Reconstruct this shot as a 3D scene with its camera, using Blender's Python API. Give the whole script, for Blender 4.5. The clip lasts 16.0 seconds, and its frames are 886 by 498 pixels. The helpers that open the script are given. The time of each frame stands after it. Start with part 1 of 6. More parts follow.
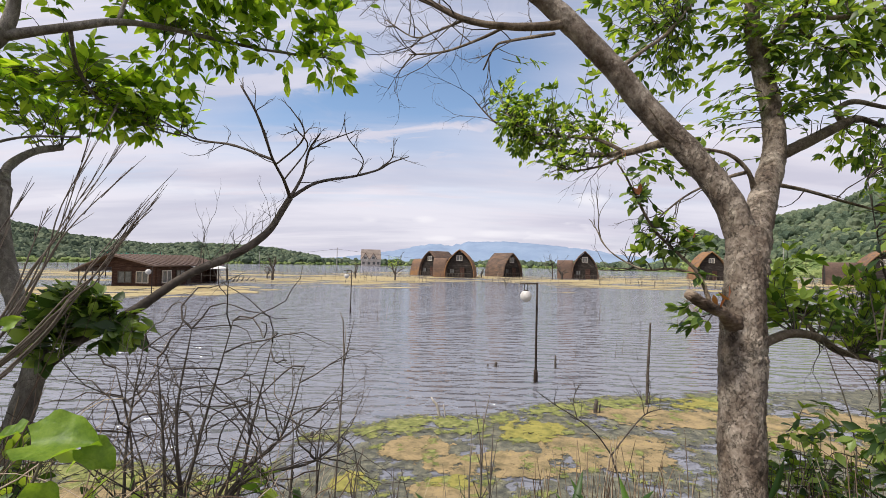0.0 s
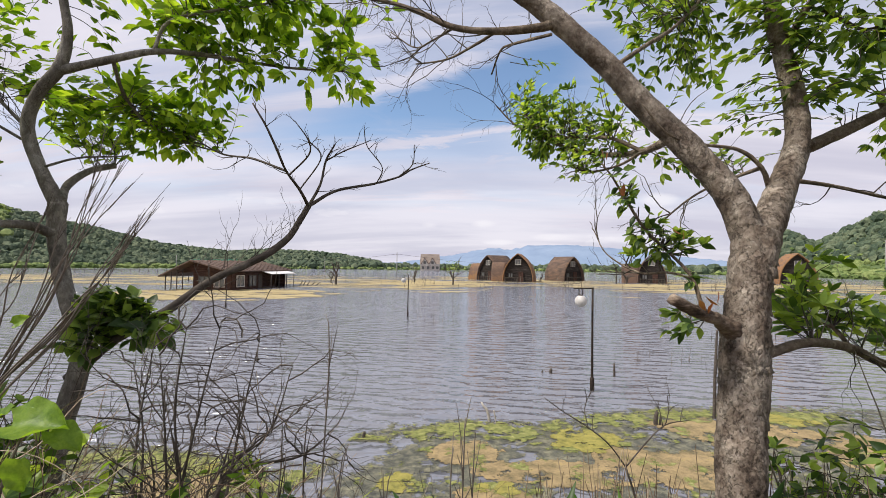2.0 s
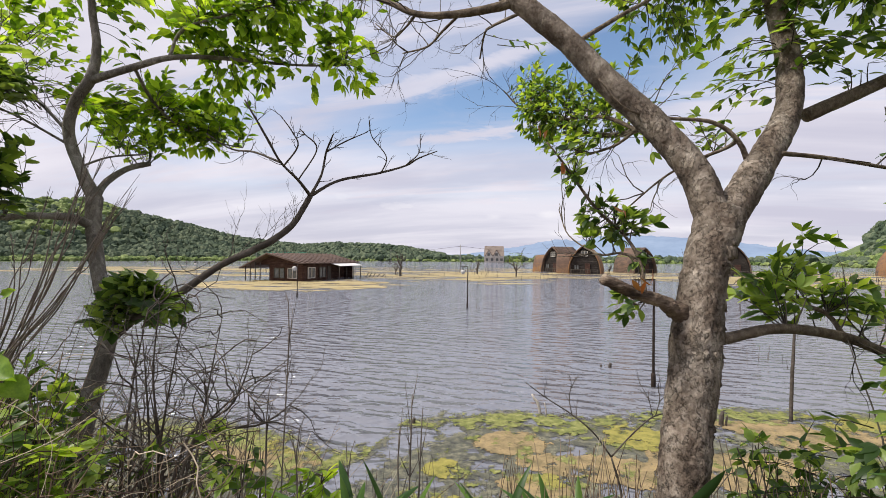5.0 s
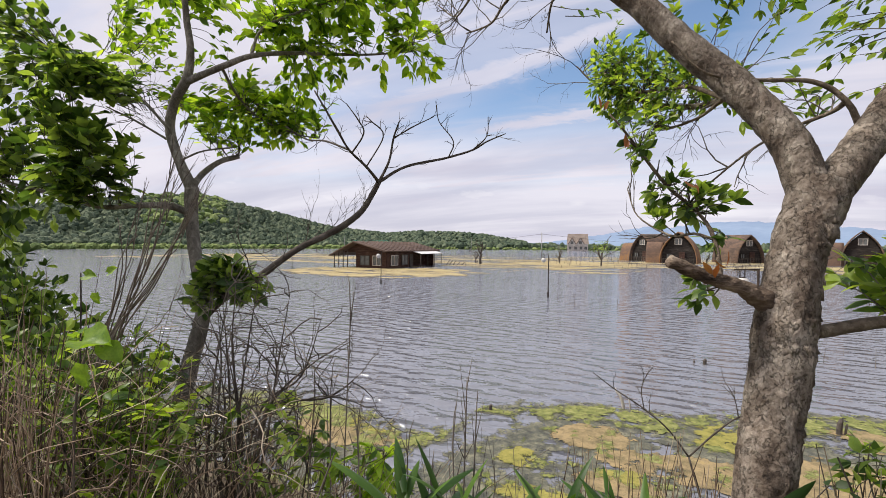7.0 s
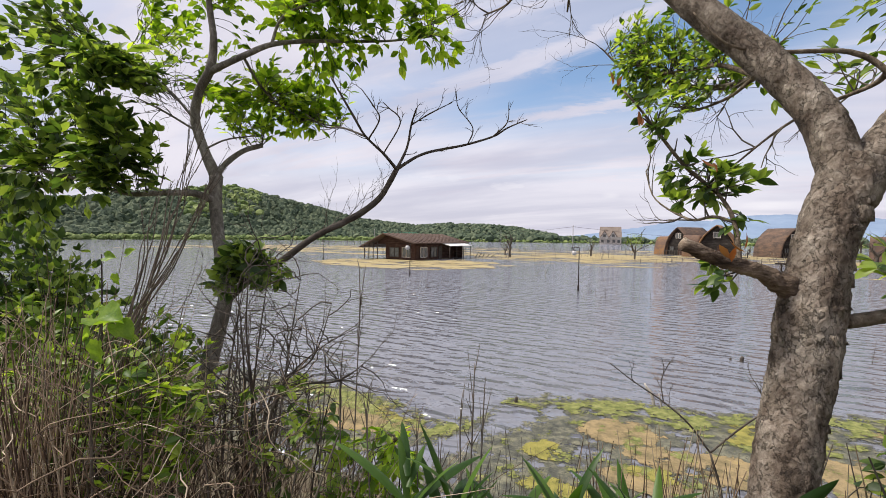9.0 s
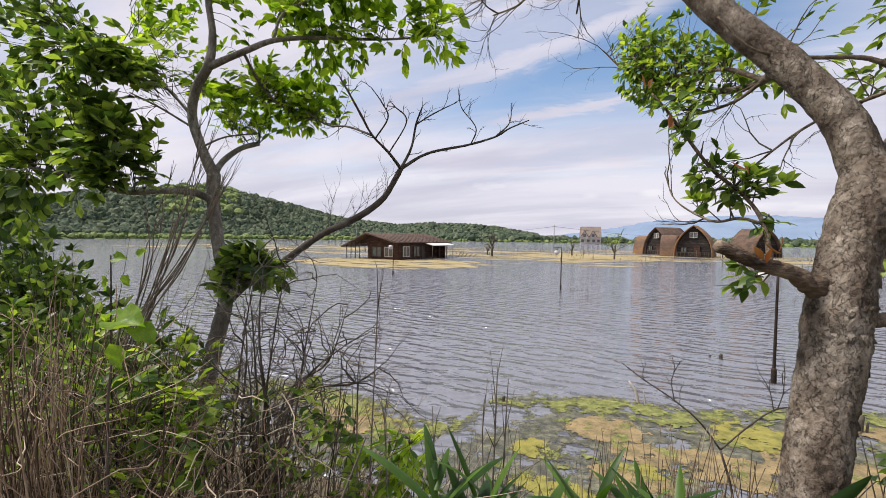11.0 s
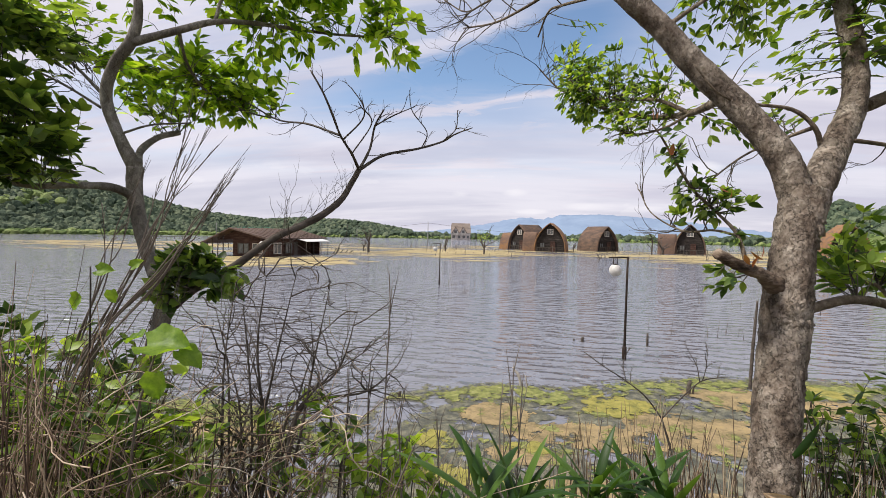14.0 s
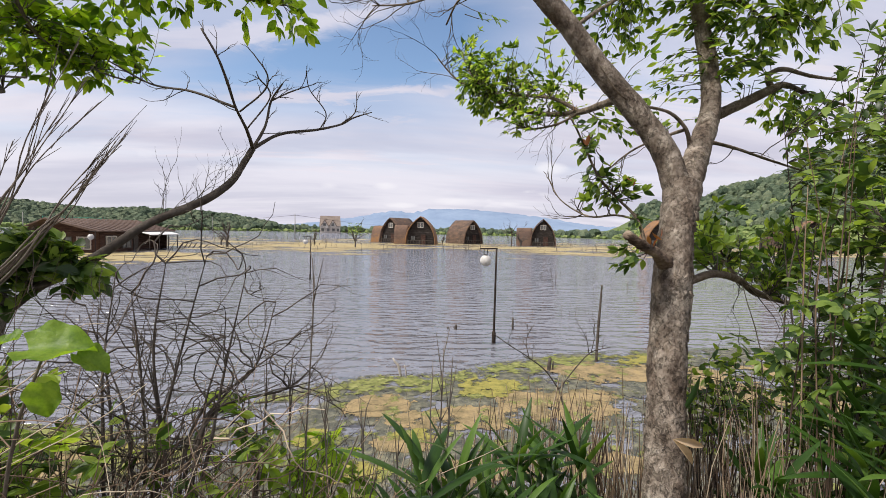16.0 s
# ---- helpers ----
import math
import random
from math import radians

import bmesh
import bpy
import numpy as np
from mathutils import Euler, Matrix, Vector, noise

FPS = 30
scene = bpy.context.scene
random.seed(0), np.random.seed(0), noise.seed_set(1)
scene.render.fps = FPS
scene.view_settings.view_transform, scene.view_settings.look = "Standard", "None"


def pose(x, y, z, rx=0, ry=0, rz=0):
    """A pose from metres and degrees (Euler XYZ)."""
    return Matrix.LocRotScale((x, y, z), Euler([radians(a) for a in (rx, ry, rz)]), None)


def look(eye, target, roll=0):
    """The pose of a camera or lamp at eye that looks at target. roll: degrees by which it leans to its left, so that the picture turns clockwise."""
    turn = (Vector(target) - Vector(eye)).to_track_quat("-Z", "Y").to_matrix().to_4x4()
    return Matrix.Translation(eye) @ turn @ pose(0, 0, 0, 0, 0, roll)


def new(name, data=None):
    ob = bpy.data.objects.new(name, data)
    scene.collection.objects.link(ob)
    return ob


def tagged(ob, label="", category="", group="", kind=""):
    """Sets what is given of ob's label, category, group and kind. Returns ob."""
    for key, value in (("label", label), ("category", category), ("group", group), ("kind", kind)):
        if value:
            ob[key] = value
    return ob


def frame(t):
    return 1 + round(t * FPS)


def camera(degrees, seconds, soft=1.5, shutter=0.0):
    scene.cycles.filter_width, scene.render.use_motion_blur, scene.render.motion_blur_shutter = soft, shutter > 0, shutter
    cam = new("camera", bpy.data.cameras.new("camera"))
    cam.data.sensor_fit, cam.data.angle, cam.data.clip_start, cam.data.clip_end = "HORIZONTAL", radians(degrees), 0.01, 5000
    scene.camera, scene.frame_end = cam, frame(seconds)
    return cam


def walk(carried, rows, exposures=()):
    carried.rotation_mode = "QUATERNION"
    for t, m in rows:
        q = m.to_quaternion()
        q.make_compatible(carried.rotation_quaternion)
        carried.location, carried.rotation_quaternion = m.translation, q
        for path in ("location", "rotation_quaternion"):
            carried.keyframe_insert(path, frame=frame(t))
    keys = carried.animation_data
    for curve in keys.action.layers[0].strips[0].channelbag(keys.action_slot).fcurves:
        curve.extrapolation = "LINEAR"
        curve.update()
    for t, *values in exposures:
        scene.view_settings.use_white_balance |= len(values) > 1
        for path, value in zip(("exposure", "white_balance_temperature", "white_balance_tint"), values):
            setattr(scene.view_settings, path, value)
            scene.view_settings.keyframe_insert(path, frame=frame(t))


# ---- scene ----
cam = camera(88.8, 16.0, soft=0.8)
PATH = [
    (0, (0.986, -1.055, 3.413), (1.032, 0.943, 3.469), 0.9),
    (0.5, (1.015, -1.05, 3.408), (1.01, 0.949, 3.468), 0.7),
    (1, (1.063, -1.073, 3.414), (0.993, 0.925, 3.481), 0.7),
    (1.5, (1.132, -1.073, 3.418), (0.987, 0.92, 3.488), 0.7),
    (2, (1.213, -1.069, 3.416), (0.999, 0.918, 3.488), 0.6),
    (2.5, (1.286, -1.065, 3.408), (1.028, 0.917, 3.477), 0.6),
    (3, (1.341, -1.053, 3.395), (1.07, 0.928, 3.455), 0.7),
    (5.5, (1.585, -1.034, 3.388), (1.002, 0.879, 3.412), 0.3),
    (6, (1.591, -1.026, 3.388), (0.915, 0.856, 3.4), 0.3),
    (6.5, (1.592, -1.01, 3.38), (0.832, 0.84, 3.376), 0.4),
    (7, (1.623, -0.992, 3.37), (0.796, 0.829, 3.35), 0.4),
    (7.5, (1.664, -0.965, 3.359), (0.793, 0.836, 3.322), 0.4),
    (8, (1.672, -0.944, 3.346), (0.769, 0.839, 3.299), 0.5),
    (8.5, (1.675, -0.946, 3.348), (0.749, 0.826, 3.295), 0.5),
    (9, (1.67, -0.945, 3.346), (0.727, 0.818, 3.291), 0.7),
    (11.5, (1.476, -1.034, 3.35), (0.668, 0.795, 3.289), 1.0),
    (12, (1.371, -1.093, 3.352), (0.65, 0.771, 3.285), 1.3),
    (12.5, (1.3, -1.13, 3.35), (0.661, 0.764, 3.282), 1.4),
    (13, (1.267, -1.14, 3.356), (0.707, 0.778, 3.288), 1.2),
    (13.5, (1.274, -1.147, 3.371), (0.805, 0.796, 3.305), 1.2),
    (14, (1.158, -1.175, 3.376), (0.812, 0.794, 3.31), 1.0),
    (14.5, (1.084, -1.188, 3.365), (0.892, 0.802, 3.301), 1.1),
    (15, (1.023, -1.18, 3.35), (0.991, 0.818, 3.283), 1.1),
    (15.5, (1.007, -1.156, 3.347), (1.139, 0.838, 3.271), 1.1),
    (16, (0.975, -1.149, 3.34), (1.195, 0.837, 3.255), 1.2),
]
walk(cam, [(t, look(eye, target, roll)) for t, eye, target, roll in PATH])
scene.view_settings.exposure = 0.41

# ---- light ----
SUN_AZ, SUN_EL = -112.0, 55.0          # degrees: to the left and a little behind, and above the horizon
world = bpy.data.worlds.new("sky")
scene.world = world
world.use_nodes = True


def make_sky(nt):
    """Nishita sky behind thin streaks of cloud."""
    N, L = nt.nodes, nt.links
    N.clear()
    out = N.new("ShaderNodeOutputWorld")
    bg = N.new("ShaderNodeBackground")
    sky = N.new("ShaderNodeTexSky")
    sky.sky_type = "NISHITA"
    sky.sun_disc = False
    sky.sun_elevation = radians(SUN_EL)
    sky.sun_rotation = radians(SUN_AZ)
    sky.air_density, sky.dust_density, sky.ozone_density = 1.0, 0.6, 2.0
    sc = N.new("ShaderNodeVectorMath")
    sc.operation = "SCALE"
    sc.inputs["Scale"].default_value = 0.125
    L.new(sky.outputs[0], sc.inputs[0])
    tc = N.new("ShaderNodeTexCoord")
    sep = N.new("ShaderNodeSeparateXYZ")
    L.new(tc.outputs["Generated"], sep.inputs[0])

    def m(op, a, b=None, clamp=False):
        n = N.new("ShaderNodeMath")
        n.operation, n.use_clamp = op, clamp
        for i, v in enumerate((a, b)):
            if v is None:
                continue
            if isinstance(v, (int, float)):
                n.inputs[i].default_value = v
            else:
                L.new(v, n.inputs[i])
        return n.outputs[0]

    up = m("MAXIMUM", sep.outputs["Z"], 0.0)
    h = m("ADD", up, 0.16)
    px, py = m("DIVIDE", sep.outputs["X"], h), m("DIVIDE", sep.outputs["Y"], h)
    comb = N.new("ShaderNodeCombineXYZ")
    L.new(px, comb.inputs[0])
    L.new(py, comb.inputs[1])

    def layer(angle, sx, sy, scale, detail, rough, off, dist=0.0):
        mp = N.new("ShaderNodeMapping")
        mp.inputs["Rotation"].default_value = (0, 0, radians(angle))
        mp.inputs["Scale"].default_value = (sx, sy, 1)
        mp.inputs["Location"].default_value = off
        L.new(comb.outputs[0], mp.inputs[0])
        n = N.new("ShaderNodeTexNoise")
        n.inputs["Scale"].default_value = scale
        n.inputs["Detail"].default_value = detail
        n.inputs["Roughness"].default_value = rough
        n.inputs["Distortion"].default_value = dist
        L.new(mp.outputs[0], n.inputs["Vector"])
        return n.outputs["Fac"]

    def ramp(v, a, b):
        n = N.new("ShaderNodeMapRange")
        n.interpolation_type = "SMOOTHSTEP"
        n.inputs["From Min"].default_value, n.inputs["From Max"].default_value = a, b
        L.new(v, n.inputs["Value"])
        return n.outputs[0]

    broad = layer(-8, 0.28, 0.8, 0.9, 4, 0.5, (3.1, 0.55, 0), 0.4)
    streak = layer(-12, 0.22, 1.5, 1.6, 7, 0.6, (0.4, 2.3, 0), 0.6)
    wisps = layer(10, 0.9, 1.6, 2.6, 8, 0.65, (7.0, 1.0, 0), 0.8)
    az = m("MULTIPLY", m("ARCTAN2", sep.outputs["X"], sep.outputs["Y"]), 57.296)
    el = m("MULTIPLY", m("ARCSINE", sep.outputs["Z"]), 57.296)
    # a blue window ahead under a slanting veil
    torn = m("MULTIPLY", m("SUBTRACT", streak, 0.5), 16.0)
    side = ramp(m("ABSOLUTE", m("ADD", m("ADD", az, 9.0), torn)), 32.0, 8.0)
    lid = m("SUBTRACT", m("ADD", el, m("MULTIPLY", torn, 0.35)), m("ADD", m("MULTIPLY", az, 0.30), 26.0))
    clear = m("MULTIPLY", side, m("MULTIPLY", ramp(m("ADD", el, m("MULTIPLY", torn, 0.3)), 9.0, 15.5), ramp(lid, 1.0, -4.5)))
    low = ramp(up, 0.24, 0.10)
    f = m("ADD", m("MULTIPLY", ramp(broad, 0.34, 0.66), 0.55), m("MULTIPLY", ramp(streak, 0.47, 0.66), 0.45))
    f = m("ADD", f, m("MULTIPLY", ramp(wisps, 0.5, 0.8), 0.2))
    f = m("ADD", f, 0.48, True)
    f = m("SUBTRACT", f, m("MULTIPLY", clear, 0.60))
    f = m("MAXIMUM", f, m("MULTIPLY", low, 0.95), True)

    def bar(el0, slope, a0, a1, half, strength, rag):
        """A drawn-out streak of cloud along a slanting line of the sky."""
        off = m("SUBTRACT", el, m("ADD", m("MULTIPLY", az, slope), el0))
        off = m("ADD", off, m("MULTIPLY", m("SUBTRACT", wisps, 0.5), rag))
        along = m("MULTIPLY", ramp(az, a0 - 6.0, a0 + 5.0), ramp(az, a1 + 6.0, a1 - 5.0))
        return m("MULTIPLY", m("MULTIPLY", ramp(m("ABSOLUTE", off), half, half * 0.1), along), strength)

    bars = bar(16.3, 0.112, -21.0, 9.0, 1.25, 0.92, 4.0)
    bars = m("MAXIMUM", bars, bar(12.9, 0.07, -15.0, 6.0, 1.3, 0.75, 5.0))
    bars = m("MAXIMUM", bars, bar(25.5, 0.27, -36.0, 0.0, 2.2, 0.85, 5.0))
    f = m("MAXIMUM", f, bars)
    shade = layer(-10, 0.35, 1.0, 1.3, 5, 0.55, (5.0, 9.0, 0), 0.3)
    grey = N.new("ShaderNodeMix")
    grey.data_type = "RGBA"
    L.new(ramp(shade, 0.35, 0.65), grey.inputs["Factor"])
    grey.inputs["A"].default_value = (0.475, 0.465, 0.555, 1)
    grey.inputs["B"].default_value = (0.635, 0.61, 0.675, 1)
    mix = N.new("ShaderNodeMix")
    mix.data_type = "RGBA"
    L.new(f, mix.inputs["Factor"])
    L.new(sc.outputs[0], mix.inputs["A"])
    L.new(grey.outputs["Result"], mix.inputs["B"])
    L.new(mix.outputs["Result"], bg.inputs["Color"])
    puff_co = N.new("ShaderNodeMapping")
    puff_co.inputs["Scale"].default_value = (7.0, 7.0, 22.0)
    puff_co.inputs["Location"].default_value = (1.3, 0.2, 0.55)
    L.new(tc.outputs["Generated"], puff_co.inputs[0])
    pn = N.new("ShaderNodeTexNoise")
    pn.inputs["Scale"].default_value, pn.inputs["Detail"].default_value = 1.6, 6
    L.new(puff_co.outputs[0], pn.inputs["Vector"])
    band = m("MULTIPLY", ramp(up, 0.04, 0.055), ramp(up, 0.16, 0.11))
    puff = N.new("ShaderNodeMix")
    puff.data_type = "RGBA"
    heaps = m("MULTIPLY", m("MULTIPLY", ramp(pn.outputs["Fac"], 0.62, 0.70), band), 0.25)
    # small heaps of cloud low over the mountains
    for a, e, wide, high in ((19.5, 7.6, 2.3, 0.9), (-8.0, 5.1, 1.2, 0.45), (-1.0, 5.3, 1.6, 0.5), (0.8, 2.95, 2.4, 0.4), (8.0, 3.6, 3.4, 0.5), (13.7, 3.3, 2.2, 0.4)):
        dx, dz = m("DIVIDE", m("SUBTRACT", az, a), wide), m("DIVIDE", m("SUBTRACT", el, e), high)
        dist = m("ADD", m("MULTIPLY", dx, dx), m("MULTIPLY", dz, dz))
        dist = m("ADD", dist, m("MULTIPLY", m("SUBTRACT", pn.outputs["Fac"], 0.5), 3.0))
        heaps = m("MAXIMUM", heaps, m("MULTIPLY", ramp(dist, 1.2, -0.4), 0.6))
    L.new(heaps, puff.inputs["Factor"])
    L.new(mix.outputs["Result"], puff.inputs["A"])
    puff.inputs["B"].default_value = (0.74, 0.72, 0.75, 1)
    L.new(puff.outputs["Result"], bg.inputs["Color"])
    bg.inputs["Strength"].default_value = 1.0
    L.new(bg.outputs[0], out.inputs["Surface"])


make_sky(world.node_tree)
sun_data = bpy.data.lights.new("sun", "SUN")
sun_data.energy, sun_data.angle, sun_data.color = 3.6, radians(12), (1.0, 0.93, 0.83)
sun = new("sun", sun_data)
az, el = radians(SUN_AZ), radians(SUN_EL)
sun.matrix_world = look((0, 0, 30), Vector((0, 0, 30)) - Vector((math.sin(az) * math.cos(el), math.cos(az) * math.cos(el), math.sin(el))))

# ---- materials ----


def material(name, colours, scale=5.0, rough=0.7, bump=0.3, bump_scale=None, island=0.0, obj=0.0, translucent=0.0,
             metal=0.0, stretch=(1, 1, 1), detail=6, plates=0.0, fine=None, contrast=(0.3, 0.7), bump_dist=0.01, spec=0.3, fade=None, ragged=None):
    """A surface whose colour runs through `colours` by noise at two scales, with relief."""
    mat = bpy.data.materials.new(name)
    mat.use_nodes = True
    nt = mat.node_tree
    N, L = nt.nodes, nt.links
    b = N["Principled BSDF"]
    tc = N.new("ShaderNodeTexCoord")
    mp = N.new("ShaderNodeMapping")
    mp.inputs["Scale"].default_value = stretch
    L.new(tc.outputs["Object"], mp.inputs[0])

    def tex(s, d):
        n = N.new("ShaderNodeTexNoise")
        n.inputs["Scale"].default_value, n.inputs["Detail"].default_value = s, d
        n.inputs["Roughness"].default_value = 0.62
        L.new(mp.outputs[0], n.inputs["Vector"])
        return n.outputs["Fac"]

    def math_node(op, a, bb):
        n = N.new("ShaderNodeMath")
        n.operation = op
        for i, v in enumerate((a, bb)):
            if isinstance(v, (int, float)):
                n.inputs[i].default_value = v
            else:
                L.new(v, n.inputs[i])
        return n.outputs[0]

    big, small = tex(scale, detail), tex(fine or scale * 6.3, 4)
    v = math_node("ADD", math_node("MULTIPLY", big, 0.72), math_node("MULTIPLY", small, 0.28))
    if island:
        geo = N.new("ShaderNodeNewGeometry")
        v = math_node("ADD", v, math_node("MULTIPLY", math_node("SUBTRACT", geo.outputs["Random Per Island"], 0.5), island))
    if obj:
        oi = N.new("ShaderNodeObjectInfo")
        v = math_node("ADD", v, math_node("MULTIPLY", math_node("SUBTRACT", oi.outputs["Random"], 0.5), obj))
    r = N.new("ShaderNodeValToRGB")
    lo, hi = contrast
    while len(r.color_ramp.elements) < len(colours):
        r.color_ramp.elements.new(0.5)
    for i, c in enumerate(colours):
        e = r.color_ramp.elements[i]
        e.position = lo + (hi - lo) * i / max(1, len(colours) - 1)
        e.color = (*c, 1)
    L.new(v, r.inputs[0])
    colour, crack = r.outputs[0], None
    if plates:
        # flaking plates: cells with dark cracks between them and some paler cells
        wob = N.new("ShaderNodeTexNoise")
        wob.inputs["Scale"].default_value, wob.inputs["Detail"].default_value = plates * 1.6, 6
        L.new(mp.outputs[0], wob.inputs["Vector"])
        push = N.new("ShaderNodeVectorMath")
        push.operation = "MULTIPLY_ADD"
        push.inputs[1].default_value = (3.5 / plates,) * 3
        L.new(wob.outputs["Color"], push.inputs[0])
        L.new(mp.outputs[0], push.inputs[2])
        vo = N.new("ShaderNodeTexVoronoi")
        vo.feature = "DISTANCE_TO_EDGE"
        vo.inputs["Scale"].default_value = plates
        L.new(push.outputs[0], vo.inputs["Vector"])
        cell = N.new("ShaderNodeTexVoronoi")
        cell.inputs["Scale"].default_value = plates
        L.new(push.outputs[0], cell.inputs["Vector"])
        edge = N.new("ShaderNodeMapRange")
        edge.inputs["From Min"].default_value, edge.inputs["From Max"].default_value = 0.0, 0.045
        edge.inputs["To Min"].default_value = 0.55
        L.new(vo.outputs["Distance"], edge.inputs["Value"])
        tone = N.new("ShaderNodeSeparateColor")
        L.new(cell.outputs["Color"], tone.inputs[0])
        rim = edge.outputs[0]
        if fade:
            # the plates thin out up the trunk
            sep = N.new("ShaderNodeSeparateXYZ")
            L.new(tc.outputs["Object"], sep.inputs[0])
            level = math_node("ADD", sep.outputs["Z"], math_node("MULTIPLY", big, 0.8))
            grow = N.new("ShaderNodeMapRange")
            grow.inputs["From Min"].default_value, grow.inputs["From Max"].default_value = fade
            L.new(level, grow.inputs["Value"])
            rim = math_node("MAXIMUM", rim, grow.outputs[0])
        gain = math_node("MULTIPLY", rim, math_node("ADD", math_node("MULTIPLY", tone.outputs[0], 0.45), 0.78))
        mul = N.new("ShaderNodeVectorMath")
        mul.operation = "SCALE"
        L.new(colour, mul.inputs[0])
        L.new(gain, mul.inputs["Scale"])
        colour, crack = mul.outputs[0], math_node("ADD", rim, math_node("MULTIPLY", tone.outputs[1], 0.35))
    L.new(colour, b.inputs["Base Color"])
    b.inputs["Roughness"].default_value, b.inputs["Metallic"].default_value = rough, metal
    b.inputs["Specular IOR Level"].default_value = spec
    if bump:
        bn = N.new("ShaderNodeBump")
        bn.inputs["Strength"].default_value, bn.inputs["Distance"].default_value = bump, bump_dist
        height = tex(bump_scale or scale * 4, 6)
        if crack is not None:
            height = math_node("ADD", math_node("MULTIPLY", height, 0.6), crack)
        L.new(height, bn.inputs["Height"])
        L.new(bn.outputs[0], b.inputs["Normal"])
    if translucent:
        tr = N.new("ShaderNodeBsdfTranslucent")
        gain = N.new("ShaderNodeVectorMath")
        gain.operation = "MULTIPLY"
        gain.inputs[1].default_value = (1.75, 1.7, 0.62)
        L.new(r.outputs[0], gain.inputs[0])
        L.new(gain.outputs[0], tr.inputs["Color"])
        mx = N.new("ShaderNodeMixShader")
        mx.inputs[0].default_value = translucent
        L.new(b.outputs[0], mx.inputs[1])
        L.new(tr.outputs[0], mx.inputs[2])
        L.new(mx.outputs[0], N["Material Output"].inputs["Surface"])
    if ragged:
        # torn to shreds where the stored cover runs thin
        size, depth = ragged
        cover = N.new("ShaderNodeAttribute")
        cover.attribute_name = "cover"
        torn = math_node("MULTIPLY", math_node("SUBTRACT", tex(size, 8), 0.5), depth)
        torn = math_node("ADD", torn, math_node("MULTIPLY", math_node("SUBTRACT", tex(size * 5.0, 4), 0.5), depth * 0.7))
        keep = N.new("ShaderNodeMapRange")
        keep.inputs["From Min"].default_value, keep.inputs["From Max"].default_value = -0.02, 0.05
        L.new(math_node("ADD", cover.outputs["Fac"], torn), keep.inputs["Value"])
        clear = N.new("ShaderNodeBsdfTransparent")
        mx = N.new("ShaderNodeMixShader")
        L.new(keep.outputs[0], mx.inputs[0])
        L.new(clear.outputs[0], mx.inputs[1])
        L.new(b.outputs[0], mx.inputs[2])
        L.new(mx.outputs[0], N["Material Output"].inputs["Surface"])
    return mat


